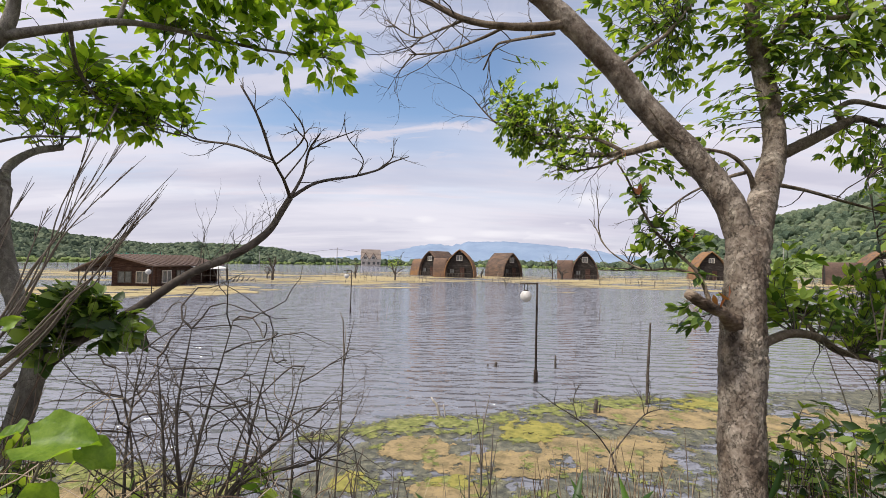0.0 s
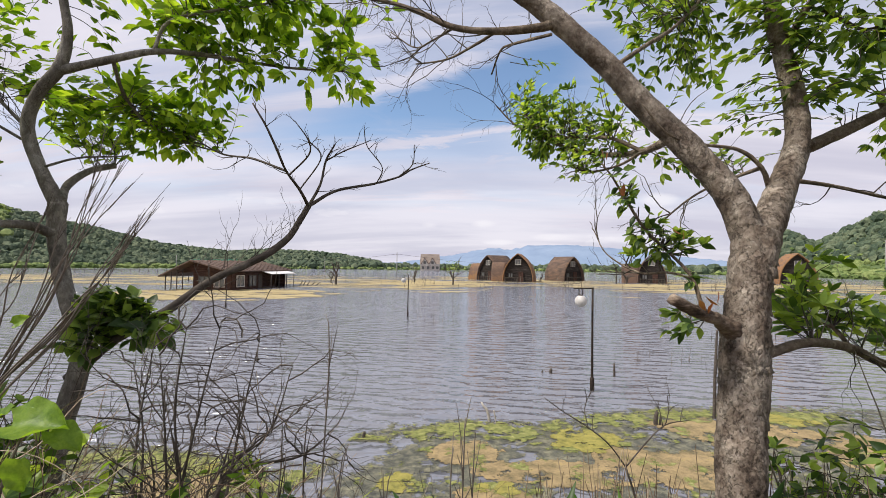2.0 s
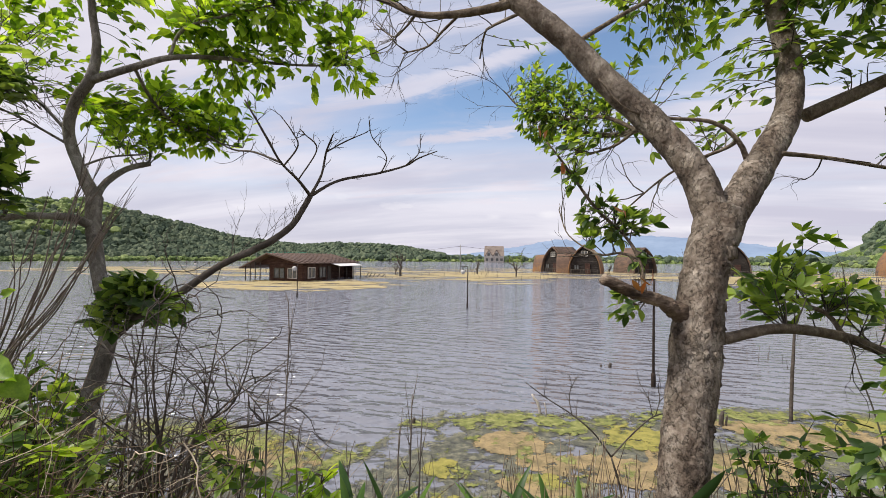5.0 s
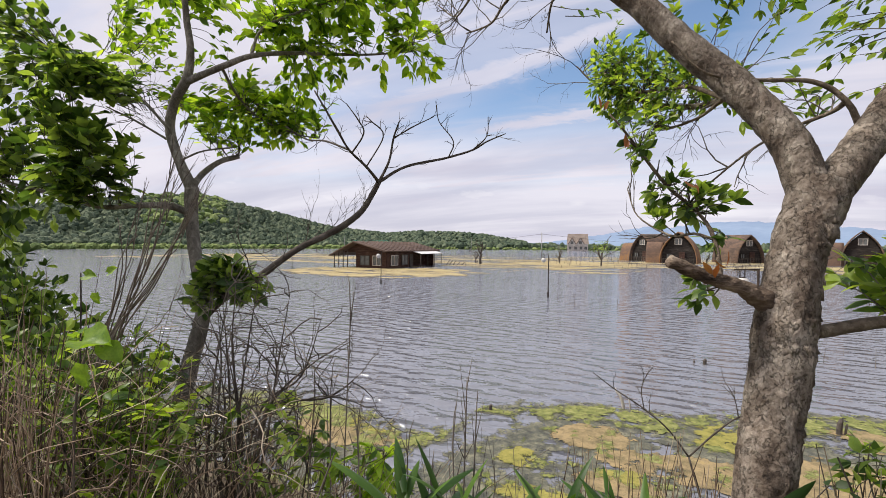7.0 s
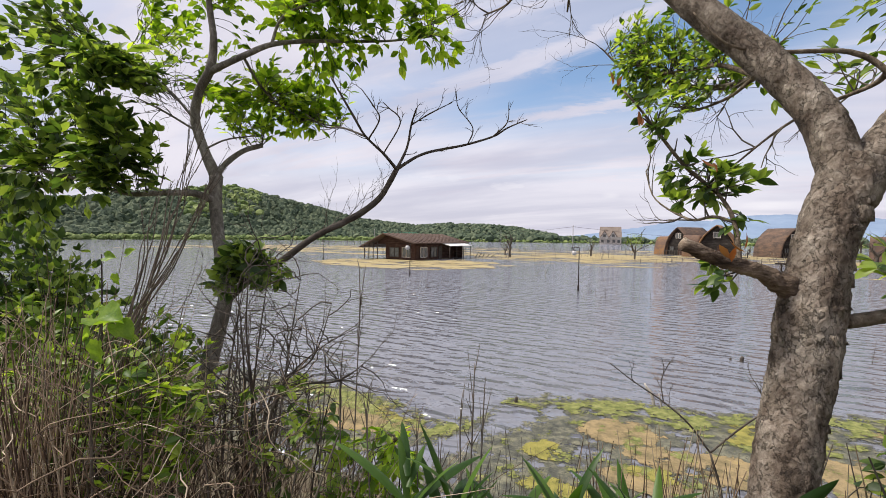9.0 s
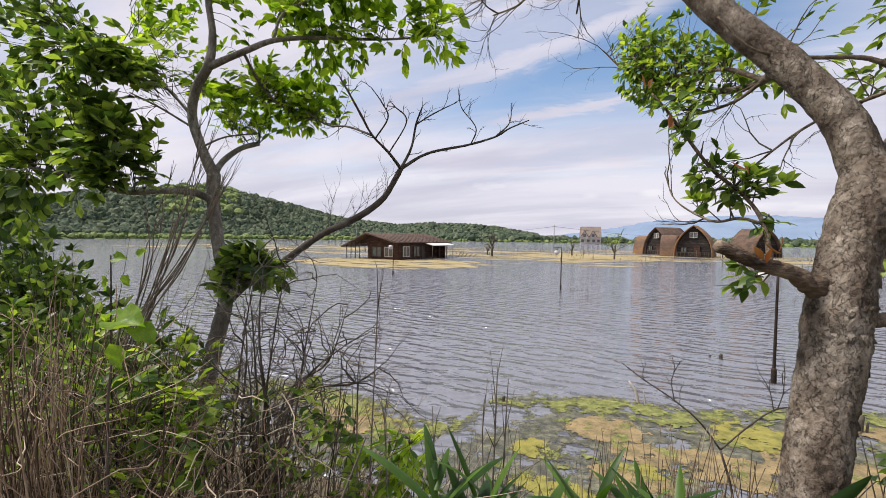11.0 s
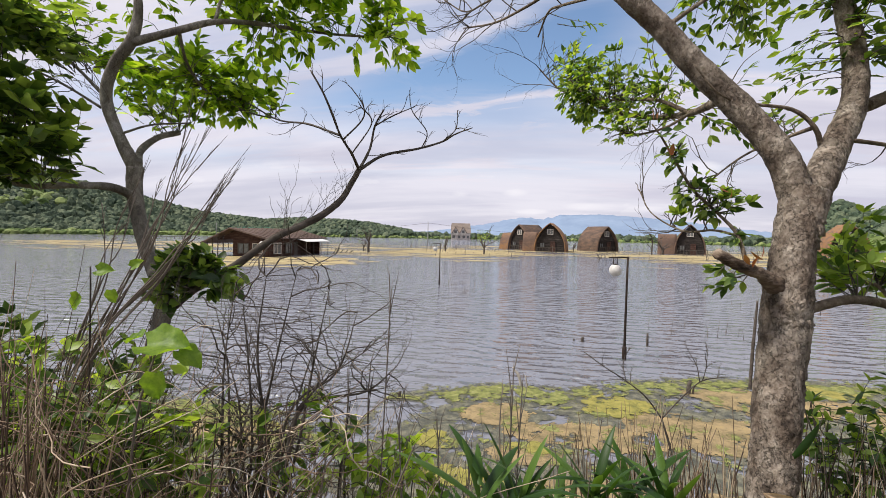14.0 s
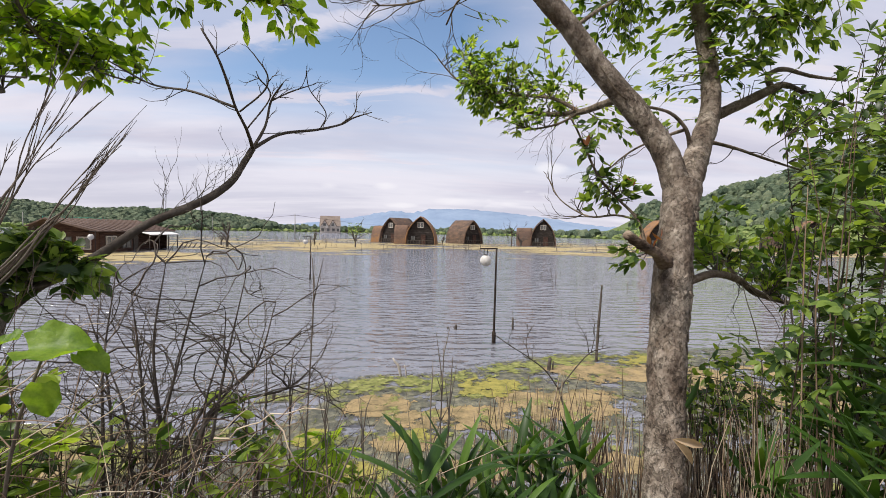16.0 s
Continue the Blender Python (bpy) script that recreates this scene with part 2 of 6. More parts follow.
def water_material():
    mat = bpy.data.materials.new("lake_water")
    mat.use_nodes = True
    N, L = mat.node_tree.nodes, mat.node_tree.links
    b = N["Principled BSDF"]
    b.inputs["Base Color"].default_value = (0.185, 0.190, 0.214, 1)
    b.inputs["Roughness"].default_value = 0.06
    b.inputs["IOR"].default_value = 1.45
    b.inputs["Specular IOR Level"].default_value = 0.8
    tc = N.new("ShaderNodeTexCoord")

    def mapped(sx, sy, rot):
        mp = N.new("ShaderNodeMapping")
        mp.inputs["Scale"].default_value = (sx, sy, 1)
        mp.inputs["Rotation"].default_value = (0, 0, radians(rot))
        L.new(tc.outputs["Object"], mp.inputs[0])
        return mp.outputs[0]

    def times(x, y):
        n = N.new("ShaderNodeMath")
        n.operation = "MULTIPLY"
        for k, v in enumerate((x, y)):
            if isinstance(v, float):
                n.inputs[k].default_value = v
            else:
                L.new(v, n.inputs[k])
        return n.outputs[0]

    # gusts: calmer and rougher stretches
    gust = N.new("ShaderNodeTexNoise")
    gust.inputs["Scale"].default_value, gust.inputs["Detail"].default_value = 0.16, 3
    L.new(mapped(0.6, 1.0, 10), gust.inputs["Vector"])
    amp = N.new("ShaderNodeMapRange")
    amp.inputs["From Min"].default_value, amp.inputs["From Max"].default_value = 0.36, 0.62
    amp.inputs["To Min"].default_value, amp.inputs["To Max"].default_value = 0.55, 1.0
    L.new(gust.outputs["Fac"], amp.inputs["Value"])
    heights = []
    # wind waves in trains, with sharp crests
    for rot, scale, warp, size in ((9, 0.48, 7.0, 0.066), (-12, 0.85, 9.0, 0.034)):
        w = N.new("ShaderNodeTexWave")
        w.wave_type, w.bands_direction, w.wave_profile = "BANDS", "Y", "SIN"
        w.inputs["Scale"].default_value, w.inputs["Distortion"].default_value = scale, warp
        w.inputs["Detail"].default_value, w.inputs["Detail Scale"].default_value = 2.0, 1.2
        w.inputs["Detail Roughness"].default_value = 0.5
        L.new(mapped(0.8, 1.0, rot), w.inputs["Vector"])
        p = N.new("ShaderNodeMath")
        p.operation = "POWER"
        p.inputs[1].default_value = 1.7
        L.new(w.outputs["Fac"], p.inputs[0])
        heights.append(times(p.outputs[0], size))
    # wavelets and ripples
    for sx, s, rot, size in ((0.55, 1.8, 14, 0.16), (0.65, 4.2, -8, 0.088), (0.8, 9.0, 10, 0.014)):
        n = N.new("ShaderNodeTexNoise")
        n.inputs["Scale"].default_value, n.inputs["Detail"].default_value = s, 2.5
        n.inputs["Distortion"].default_value = 0.4
        L.new(mapped(sx, 1.0, rot), n.inputs["Vector"])
        heights.append(times(n.outputs["Fac"], size))
    total = heights[0]
    for hgt in heights[1:]:
        n = N.new("ShaderNodeMath")
        L.new(total, n.inputs[0])
        L.new(hgt, n.inputs[1])
        total = n.outputs[0]
    bn = N.new("ShaderNodeBump")
    bn.inputs["Strength"].default_value, bn.inputs["Distance"].default_value = 1.0, 1.0
    L.new(times(total, amp.outputs[0]), bn.inputs["Height"])
    L.new(bn.outputs[0], b.inputs["Normal"])
    return mat


M = dict(
    water=water_material(),
    earth=material("earth", [(0.06, 0.045, 0.03), (0.13, 0.10, 0.06), (0.09, 0.10, 0.045)], 3, 0.95, 0.6),
    hill=material("hill_ground", [(0.05, 0.08, 0.03), (0.10, 0.14, 0.05), (0.16, 0.19, 0.08)], 0.08, 0.95, 0.3, bump_dist=0.4),
    # crown greens paled and greyed: distance haze is mixed into the colour
    forest=material("haze_paled_forest", [(0.036, 0.058, 0.036), (0.078, 0.108, 0.064), (0.14, 0.168, 0.10)], 0.9, 0.9, 0.8, 2.4, island=0.4, bump_dist=0.4, fine=4.5),
    shrubs=material("shrub_leaves", [(0.07, 0.115, 0.03), (0.15, 0.21, 0.06), (0.24, 0.29, 0.10)], 1.1, 0.8, 1.0, 3.2, island=0.4, bump_dist=0.5, fine=6.0),
    # blue of distance haze is put straight into the mountain colour
    mountain=material("haze_tinted_mountain", [(0.16, 0.22, 0.33), (0.20, 0.27, 0.38), (0.24, 0.31, 0.42)], 0.004, 1.0, 0.0),
    bark=material("mottled_bark", [(0.035, 0.026, 0.020), (0.13, 0.098, 0.074), (0.255, 0.212, 0.17), (0.47, 0.41, 0.34)], 16, 0.9, 1.0, 110, stretch=(1, 1, 0.75), fine=80, contrast=(0.30, 0.66), bump_dist=0.02, plates=24, fade=(3.7, 4.5)),
    limb=material("limb_bark", [(0.06, 0.046, 0.033), (0.17, 0.13, 0.092), (0.31, 0.26, 0.20)], 14, 0.9, 0.9, 90, stretch=(1, 1, 0.7), fine=70, contrast=(0.36, 0.66), bump_dist=0.006, plates=75),
    stub=material("weathered_stub", [(0.028, 0.020, 0.016), (0.10, 0.070, 0.050), (0.22, 0.165, 0.12), (0.36, 0.29, 0.22)], 22, 0.9, 1.0, 120, stretch=(0.5, 0.5, 1.3), fine=90, contrast=(0.38, 0.66), bump_dist=0.01),
    grey_bark=material("grey_bark", [(0.08, 0.07, 0.058), (0.19, 0.17, 0.14), (0.38, 0.355, 0.31)], 9, 0.9, 0.8, 80, stretch=(1, 1, 0.5), contrast=(0.36, 0.66), bump_dist=0.005, plates=70),
    dead=material("dead_wood", [(0.03, 0.025, 0.021), (0.08, 0.066, 0.055), (0.16, 0.14, 0.12)], 14, 0.9, 0.6, 60, bump_dist=0.003),
    bleached=material("bleached_wood", [(0.28, 0.25, 0.22), (0.5, 0.46, 0.42)], 12, 0.9, 0.5, bump_dist=0.004),
    twig=material("twig", [(0.035, 0.028, 0.022), (0.09, 0.075, 0.06), (0.16, 0.14, 0.11)], 20, 0.9, 0.0, island=0.5),
    leaf=material("green_leaf", [(0.08, 0.155, 0.018), (0.16, 0.27, 0.03), (0.26, 0.39, 0.042), (0.38, 0.51, 0.065)], 3, 0.42, 0.0, island=0.8, translucent=0.62, spec=0.4),
    leaf_dark=material("glossy_dark_leaf", [(0.05, 0.098, 0.022), (0.11, 0.19, 0.036), (0.20, 0.30, 0.055), (0.31, 0.41, 0.085)], 3, 0.4, 0.0, island=0.8, translucent=0.55, spec=0.4),
    # darkened copy of leaf_dark; on shaded foliage the shade is in the colour
    leaf_shade=material("darkened_leaf", [(0.036, 0.072, 0.02), (0.075, 0.135, 0.032), (0.14, 0.215, 0.05), (0.23, 0.32, 0.08)], 3, 0.4, 0.0, island=0.8, translucent=0.5, spec=0.4),
    leaf_bright=material("bright_leaf", [(0.10, 0.19, 0.022), (0.17, 0.28, 0.035), (0.24, 0.36, 0.05)], 30, 0.4, 0.6, 60, translucent=0.45, bump_dist=0.004, contrast=(0.36, 0.64)),
    leaf_red=material("young_red_leaf", [(0.20, 0.06, 0.03), (0.32, 0.15, 0.06)], 6, 0.45, 0.0, island=0.4, translucent=0.3),
    blade=material("broad_blade", [(0.022, 0.055, 0.010), (0.048, 0.105, 0.019), (0.10, 0.18, 0.034)], 6, 0.42, 0.25, 90, obj=0.5, translucent=0.35, stretch=(1, 1, 0.15), bump_dist=0.001, spec=0.3),
    straw=material("dry_straw", [(0.060, 0.040, 0.029), (0.165, 0.112, 0.076), (0.32, 0.235, 0.16), (0.56, 0.47, 0.35)], 9, 0.85, 0.0, island=0.95, contrast=(0.15, 0.95)),
    stalk=material("dark_stalk", [(0.07, 0.057, 0.048), (0.15, 0.125, 0.105), (0.25, 0.215, 0.18)], 12, 0.9, 0.0, island=0.5),
    dry_leaf=material("dry_leaf", [(0.30, 0.21, 0.13), (0.48, 0.36, 0.24)], 18, 0.8, 0.3, translucent=0.2, bump_dist=0.002),
    shingle=material("rusty_shingle", [(0.062, 0.045, 0.037), (0.105, 0.072, 0.055), (0.155, 0.100, 0.070), (0.26, 0.140, 0.065)], 0.6, 0.85, 0.6, 10, obj=0.35, stretch=(1, 1, 3), contrast=(0.34, 0.68), bump_dist=0.04),
    rust_sheet=material("rust_sheet", [(0.06, 0.040, 0.032), (0.105, 0.068, 0.052), (0.155, 0.096, 0.066), (0.27, 0.14, 0.055)], 0.35, 0.8, 0.5, 8, obj=0.25, stretch=(1, 1, 1.6), contrast=(0.3, 0.74), bump_dist=0.03),
    boards=material("dark_boards", [(0.014, 0.011, 0.009), (0.036, 0.029, 0.025), (0.10, 0.085, 0.075)], 1.6, 0.85, 0.5, 9, stretch=(0.6, 0.6, 3.0), contrast=(0.36, 0.74), bump_dist=0.02, obj=0.12),
    redwood=material("red_brown_boards", [(0.035, 0.017, 0.012), (0.075, 0.038, 0.027), (0.16, 0.10, 0.075)], 1.8, 0.8, 0.5, 9, stretch=(0.6, 0.6, 4), contrast=(0.38, 0.7), bump_dist=0.02),
    roof=material("rust_roof", [(0.075, 0.048, 0.037), (0.12, 0.080, 0.062), (0.18, 0.130, 0.102)], 0.7, 0.75, 0.4, 6, stretch=(3, 0.6, 1), bump_dist=0.02),
    pale=material("weathered_plaster", [(0.36, 0.31, 0.28), (0.55, 0.50, 0.45), (0.70, 0.66, 0.60)], 0.8, 0.9, 0.3, bump_dist=0.02),
    chalet_roof=material("faded_roof", [(0.17, 0.135, 0.11), (0.27, 0.22, 0.185), (0.36, 0.30, 0.26)], 0.6, 0.85, 0.4, 4, bump_dist=0.05),
    white=material("white_sheet", [(0.62, 0.60, 0.57), (0.80, 0.79, 0.77)], 1.5, 0.6, 0.1),
    glass_dark=material("dusty_pane", [(0.05, 0.055, 0.06), (0.22, 0.22, 0.21)], 2.0, 0.2, 0.0, spec=0.6),
    globe=material("lamp_globe", [(0.40, 0.385, 0.36), (0.66, 0.64, 0.61)], 8, 0.4, 0.1),
    iron=material("rusty_post", [(0.014, 0.011, 0.009), (0.032, 0.023, 0.018), (0.07, 0.045, 0.03)], 16, 0.75, 0.3, metal=0.3, bump_dist=0.002),
    net=material("green_net", [(0.02, 0.16, 0.11), (0.05, 0.28, 0.20)], 1.2, 0.8, 0.2),
    pole=material("concrete_pole", [(0.22, 0.21, 0.20), (0.34, 0.33, 0.31)], 3, 0.9, 0.1),
    algae_tan=material("tan_algae", [(0.09, 0.08, 0.045), (0.22, 0.17, 0.085), (0.32, 0.24, 0.125), (0.38, 0.285, 0.12)], 3.0, 0.9, 0.9, 40, detail=12, fine=26, contrast=(0.34, 0.66), bump_dist=0.02, ragged=(4.0, 0.9)),
    algae_green=material("green_algae_scraps", [(0.06, 0.08, 0.025), (0.155, 0.175, 0.05), (0.26, 0.265, 0.085), (0.40, 0.39, 0.21)], 7, 0.9, 0.9, 60, detail=12, fine=50, contrast=(0.34, 0.68), bump_dist=0.02, ragged=(6.0, 1.6)),
    algae_gold=material("gold_algae", [(0.12, 0.125, 0.035), (0.27, 0.245, 0.06), (0.37, 0.325, 0.085)], 6, 0.9, 0.9, 60, detail=12, fine=40, contrast=(0.34, 0.66), bump_dist=0.02, ragged=(5.0, 1.2)),
    algae_far=material("far_algae", [(0.17, 0.145, 0.08), (0.31, 0.245, 0.115), (0.41, 0.335, 0.175), (0.22, 0.20, 0.12)], 0.5, 0.9, 0.3, 3, stretch=(0.3, 1, 1), contrast=(0.34, 0.66), bump_dist=0.02, ragged=(1.0, 0.9)),
    weed=material("sunken_weed", [(0.045, 0.047, 0.038), (0.105, 0.104, 0.074), (0.22, 0.21, 0.135)], 5.0, 0.6, 0.8, 40, detail=12, fine=38, contrast=(0.38, 0.62), bump_dist=0.015, ragged=(4.0, 1.2)),
)

# ---- builders ----


def mesh(name, verts, faces, mat, smooth=True):
    me = bpy.data.meshes.new(name)
    me.from_pydata([tuple(v) for v in verts], [], [tuple(int(i) for i in f) for f in faces])
    me.materials.append(mat)
    if smooth:
        me.polygons.foreach_set("use_smooth", [True] * len(me.polygons))
    me.update()
    return me


def thing(name, label, category, group="", kind="", at=(0, 0, 0), rz=0.0):
    ob = new(name)
    ob.matrix_world = pose(*at, 0, 0, rz)
    return tagged(ob, label, category, group, kind)


def part(name, me, parent, label=""):
    ob = new(name, me)
    ob.parent = parent
    if label:
        ob["label"] = label
    return ob


class Soup:
    """Collects many small pieces into one mesh."""

    def __init__(self):
        self.v, self.f, self.n = [], [], 0

    def add(self, verts, faces):
        self.v.extend(map(tuple, verts))
        self.f.extend(tuple(i + self.n for i in f) for f in faces)
        self.n += len(verts)

    def mesh(self, name, mat, smooth=True):
        return mesh(name, self.v, self.f, mat, smooth)


def spline(pts, step):
    """Catmull-Rom through rows of (x, y, z, r), about `step` apart."""
    P = [np.array(p, float) for p in pts]
    P = [2 * P[0] - P[1], *P, 2 * P[-1] - P[-2]]
    out = []
    for a, b, c, d in zip(P, P[1:], P[2:], P[3:]):
        n = max(1, int(np.linalg.norm((c - b)[:3]) / step))
        for k in range(n):
            t = k / n
            out.append(0.5 * (2 * b + (c - a) * t + (2 * a - 5 * b + 4 * c - d) * t * t + (3 * b - a - 3 * c + d) * t ** 3))
    out.append(P[-2])
    return np.array(out)


def tube(soup, rows, sides=6, rough=0.0, freq=20.0, cap=True, plate=0.0):
    """A bent, tapering tube along rows of (x, y, z, r); plate: how far plates of bark stand proud."""
    rows = np.asarray(rows, float)
    C, Rr = rows[:, :3], np.maximum(rows[:, 3], 0.0004)
    T = np.gradient(C, axis=0)
    T /= np.linalg.norm(T, axis=1)[:, None] + 1e-9
    ref = np.array([0.31, 0.93, 0.17])
    u = ref - T[0] * (ref @ T[0])
    verts = []
    ang = np.arange(sides) * 2 * math.pi / sides
    for c, t, r in zip(C, T, Rr):
        u = u - t * (u @ t)
        u /= np.linalg.norm(u) + 1e-9
        w = np.cross(t, u)
        for a in ang:
            dvec = u * math.cos(a) + w * math.sin(a)
            k = r
            if rough:
                q = Vector(c + dvec * r) * freq
                k *= 1 + rough * (noise.noise(q * 0.35) * 1.3 + noise.noise(q) * 0.8 + noise.noise(q * 2.7) * 0.4)
            if plate:
                q = Vector(c + dvec * r)
                q = Vector((q.x * 38, q.y * 38, q.z * 24)) + noise.noise_vector(q * 30) * 0.7
                d, cells = noise.voronoi(q)
                k *= 1 + plate * (noise.cell(cells[0] * 7.3) * 0.6 + 0.5 * min(1.0, (d[1] - d[0]) * 4.0) - 0.5)
            verts.append(c + dvec * k)
    n = len(C)
    faces = [(i * sides + j, i * sides + (j + 1) % sides, (i + 1) * sides + (j + 1) % sides, (i + 1) * sides + j)
             for i in range(n - 1) for j in range(sides)]
    if cap:
        faces.append(tuple(range(sides))[::-1])
        faces.append(tuple((n - 1) * sides + j for j in range(sides)))
    soup.add(verts, faces)


LEAF_UV = [(0, 0), (0.22, 0.34), (0.22, 0), (0.22, -0.34), (0.52, 0.5), (0.52, 0), (0.52, -0.5), (0.8, 0.27), (0.8, 0), (0.8, -0.27), (1, 0)]
LEAF_F = [(0, 2, 1), (0, 3, 2), (1, 2, 5, 4), (2, 3, 6, 5), (4, 5, 8, 7), (5, 6, 9, 8), (7, 8, 10), (8, 9, 10)]


def leaf(soup, at, way, up, length, width, fold=0.25, droop=0.2):
    way = way / (np.linalg.norm(way) + 1e-9)
    side = np.cross(way, up)
    side /= np.linalg.norm(side) + 1e-9
    nrm = np.cross(side, way)
    v = [at + way * (u * length) + side * (s * width) + nrm * (abs(s) * fold * width - droop * length * u * u) for u, s in LEAF_UV]
    soup.add(v, LEAF_F)


def box(soup, x0, x1, y0, y1, z0, z1):
    v = [(x, y, z) for z in (z0, z1) for y in (y0, y1) for x in (x0, x1)]
    soup.add(v, [(0, 2, 3, 1), (4, 5, 7, 6), (0, 1, 5, 4), (2, 6, 7, 3), (0, 4, 6, 2), (1, 3, 7, 5)])


def bevel_box(name, x0, x1, y0, y1, z0, z1, mat, r=0.02):
    bm = bmesh.new()
    bmesh.ops.create_cube(bm, size=1)
    for v in bm.verts:
        v.co = Vector(((x0 + x1) / 2 + v.co.x * (x1 - x0), (y0 + y1) / 2 + v.co.y * (y1 - y0), (z0 + z1) / 2 + v.co.z * (z1 - z0)))
    bmesh.ops.bevel(bm, geom=bm.edges[:], offset=r, segments=1, affect="EDGES")
    me = bpy.data.meshes.new(name)
    bm.to_mesh(me)
    bm.free()
    me.materials.append(mat)
    return me


def rnd(a, b):
    return random.uniform(a, b)


def rvec(s=1.0):
    v = np.array([random.gauss(0, 1) for _ in range(3)])
    return v / np.linalg.norm(v) * s


# ---- ground and lake ----
SHORE = {-180: 40, -100: 30, -90: 70, -80: 190, -65: 262, -50: 290, -38: 300, -20: 312, 0: 325, 20: 290, 34: 225, 45: 175, 60: 120, 75: 60, 90: 30, 180: 40}
RIDGE = {-180: 0, -110: 2, -80: 2.6, -67: 2.9, -63: 3.9, -57: 4.5, -53: 5.0, -49: 4.2, -43: 2.8, -38: 1.6, -32: 1.0, -28: 1.2, -25: 1.35, -22: 1.2,
         -18: 0.8, -15: 0.2, -10: -0.3, 20: -0.3, 26: 0.1, 28.5: 1.2, 30: 3.0, 31.5: 3.4, 33.5: 2.1, 36: 3.5, 38: 4.7, 43: 5.8, 46: 7.2, 55: 9, 70: 8, 100: 3, 180: 0}


def table(d, a):
    return float(np.interp(a, list(d), list(d.values())))


def bank(x, y):
    """The near shore: a grassy bank that slopes down to the water."""
    z = float(np.interp(y, [-3, -0.6, 0.7, 2.0, 3.7, 6.0, 12.0], [1.9, 1.86, 1.62, 0.95, 0.02, -0.25, -0.9]))
    return z + 0.05 * noise.noise(Vector((x * 1.3, y * 1.3, 0)))


def land(x, y):
    r, a = math.hypot(x - 1, y), math.degrees(math.atan2(x - 1, y))
    if y < 3.7 and r < 30:
        return bank(x, y)
    D = table(SHORE, a)
    s = r - D
    if y < 12 and abs(a) > 60:
        s = max(s, (6 - y) * 0.5)
    if s < 0:
        return max(-1.2, bank(x, y) if r < 14 else -1.2, s * 0.06)
    crest = math.tan(radians(table(RIDGE, a))) * (D + 130) + 3.4
    k = min(1.0, max(0.0, (s - 14) / 116))
    k = k * k * (3 - 2 * k)
    back = 1.0 if s < 130 else max(0.3, 1 - (s - 130) / 500)
    return 0.25 + min(s, 14) * 0.05 + max(0.0, crest - 1) * k * back + 0.8 * k * noise.noise(Vector((x * 0.03, y * 0.03, 3)))


def build_ground():
    radii = [0.0, *np.geomspace(0.4, 3500, 120)]
    n = 300
    verts = [(1.0, 0.0, bank(1, 0))]
    for r in radii[1:]:
        for k in range(n):
            a = 2 * math.pi * k / n
            x, y = 1 + r * math.sin(a), r * math.cos(a)
            verts.append((x, y, land(x, y)))
    faces = [(0, 1 + (k + 1) % n, 1 + k) for k in range(n)]
    for i in range(len(radii) - 2):
        b = 1 + i * n
        faces += [(b + k, b + (k + 1) % n, b + n + (k + 1) % n, b + n + k) for k in range(n)]
    me = mesh("ground", verts, faces, M["hill"])
    me.materials.append(M["earth"])
    for p in me.polygons:
        if (Vector(p.center) - Vector((1, 0, 0))).length < 40:
            p.material_index = 1
    return tagged(new("ground", me), "grassy lake bank and wooded hills round the water", "ground", kind="structure")


build_ground()
# the lake is a sheet that meets the bank
wv = [(-420, 2.2, 0), (420, 2.2, 0), (420, 420, 0), (-420, 420, 0)]
tagged(new("water", mesh("water", wv, [(0, 1, 2, 3)], M["water"], False)), "grey-blue lake water with small wind ripples", "lake", kind="structure")

# mountains beyond the far shore
MOUNT = {-60: 0.2, -25: 0.3, -12: 0.35, -8: 0.9, -5: 1.35, -0.3: 2.3, 2.5: 2.1, 4.6: 2.62, 8.8: 2.72, 13.6: 2.4, 18.2: 1.9, 22.6: 1.2, 26: 0.8, 32: 0.5, 60: 0.3}


def mountains():
    verts, faces, n = [], [], 240
    for i in range(n + 1):
        a = -60 + 120 * i / n
        e = table(MOUNT, a) + 0.05 * noise.noise(Vector((a * 0.8, 0, 0))) + 0.03 * noise.noise(Vector((a * 2.7, 4, 0)))
        s, c = math.sin(radians(a)), math.cos(radians(a))
        for r, k in ((3200, -0.1), (3450, 0.45), (3700, 0.8), (3900, 1.0), (4300, 0.2)):
            h = math.tan(radians(e)) * 3900 * k + 12 * k * noise.noise(Vector((a * 1.5, k * 5, 1)))
            verts.append((1 + r * s, r * c, h))
    for i in range(n):
        for j in range(4):
            b = i * 5 + j
            faces.append((b, b + 5, b + 6, b + 1))
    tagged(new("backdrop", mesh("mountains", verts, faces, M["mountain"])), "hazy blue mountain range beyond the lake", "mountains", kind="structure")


mountains()


def clump_kinds(count, sub=2):
    kinds = []
    for k in range(count):
        bm = bmesh.new()
        bmesh.ops.create_icosphere(bm, subdivisions=sub, radius=1)
        off = Vector((k * 7.3, 1.7, 0.4))
        for v in bm.verts:
            d = 1 + 0.38 * noise.noise(v.co * 1.6 + off) + 0.42 * noise.noise(v.co * 3.7 + off) + 0.2 * noise.noise(v.co * 8.3 + off)
            v.co *= d
        kinds.append((np.array([v.co[:] for v in bm.verts]), [[v.index for v in f.verts] for f in bm.faces]))
        bm.free()
    return kinds


CLUMPS = clump_kinds(6, 2)
TUFTS = clump_kinds(4, 3)


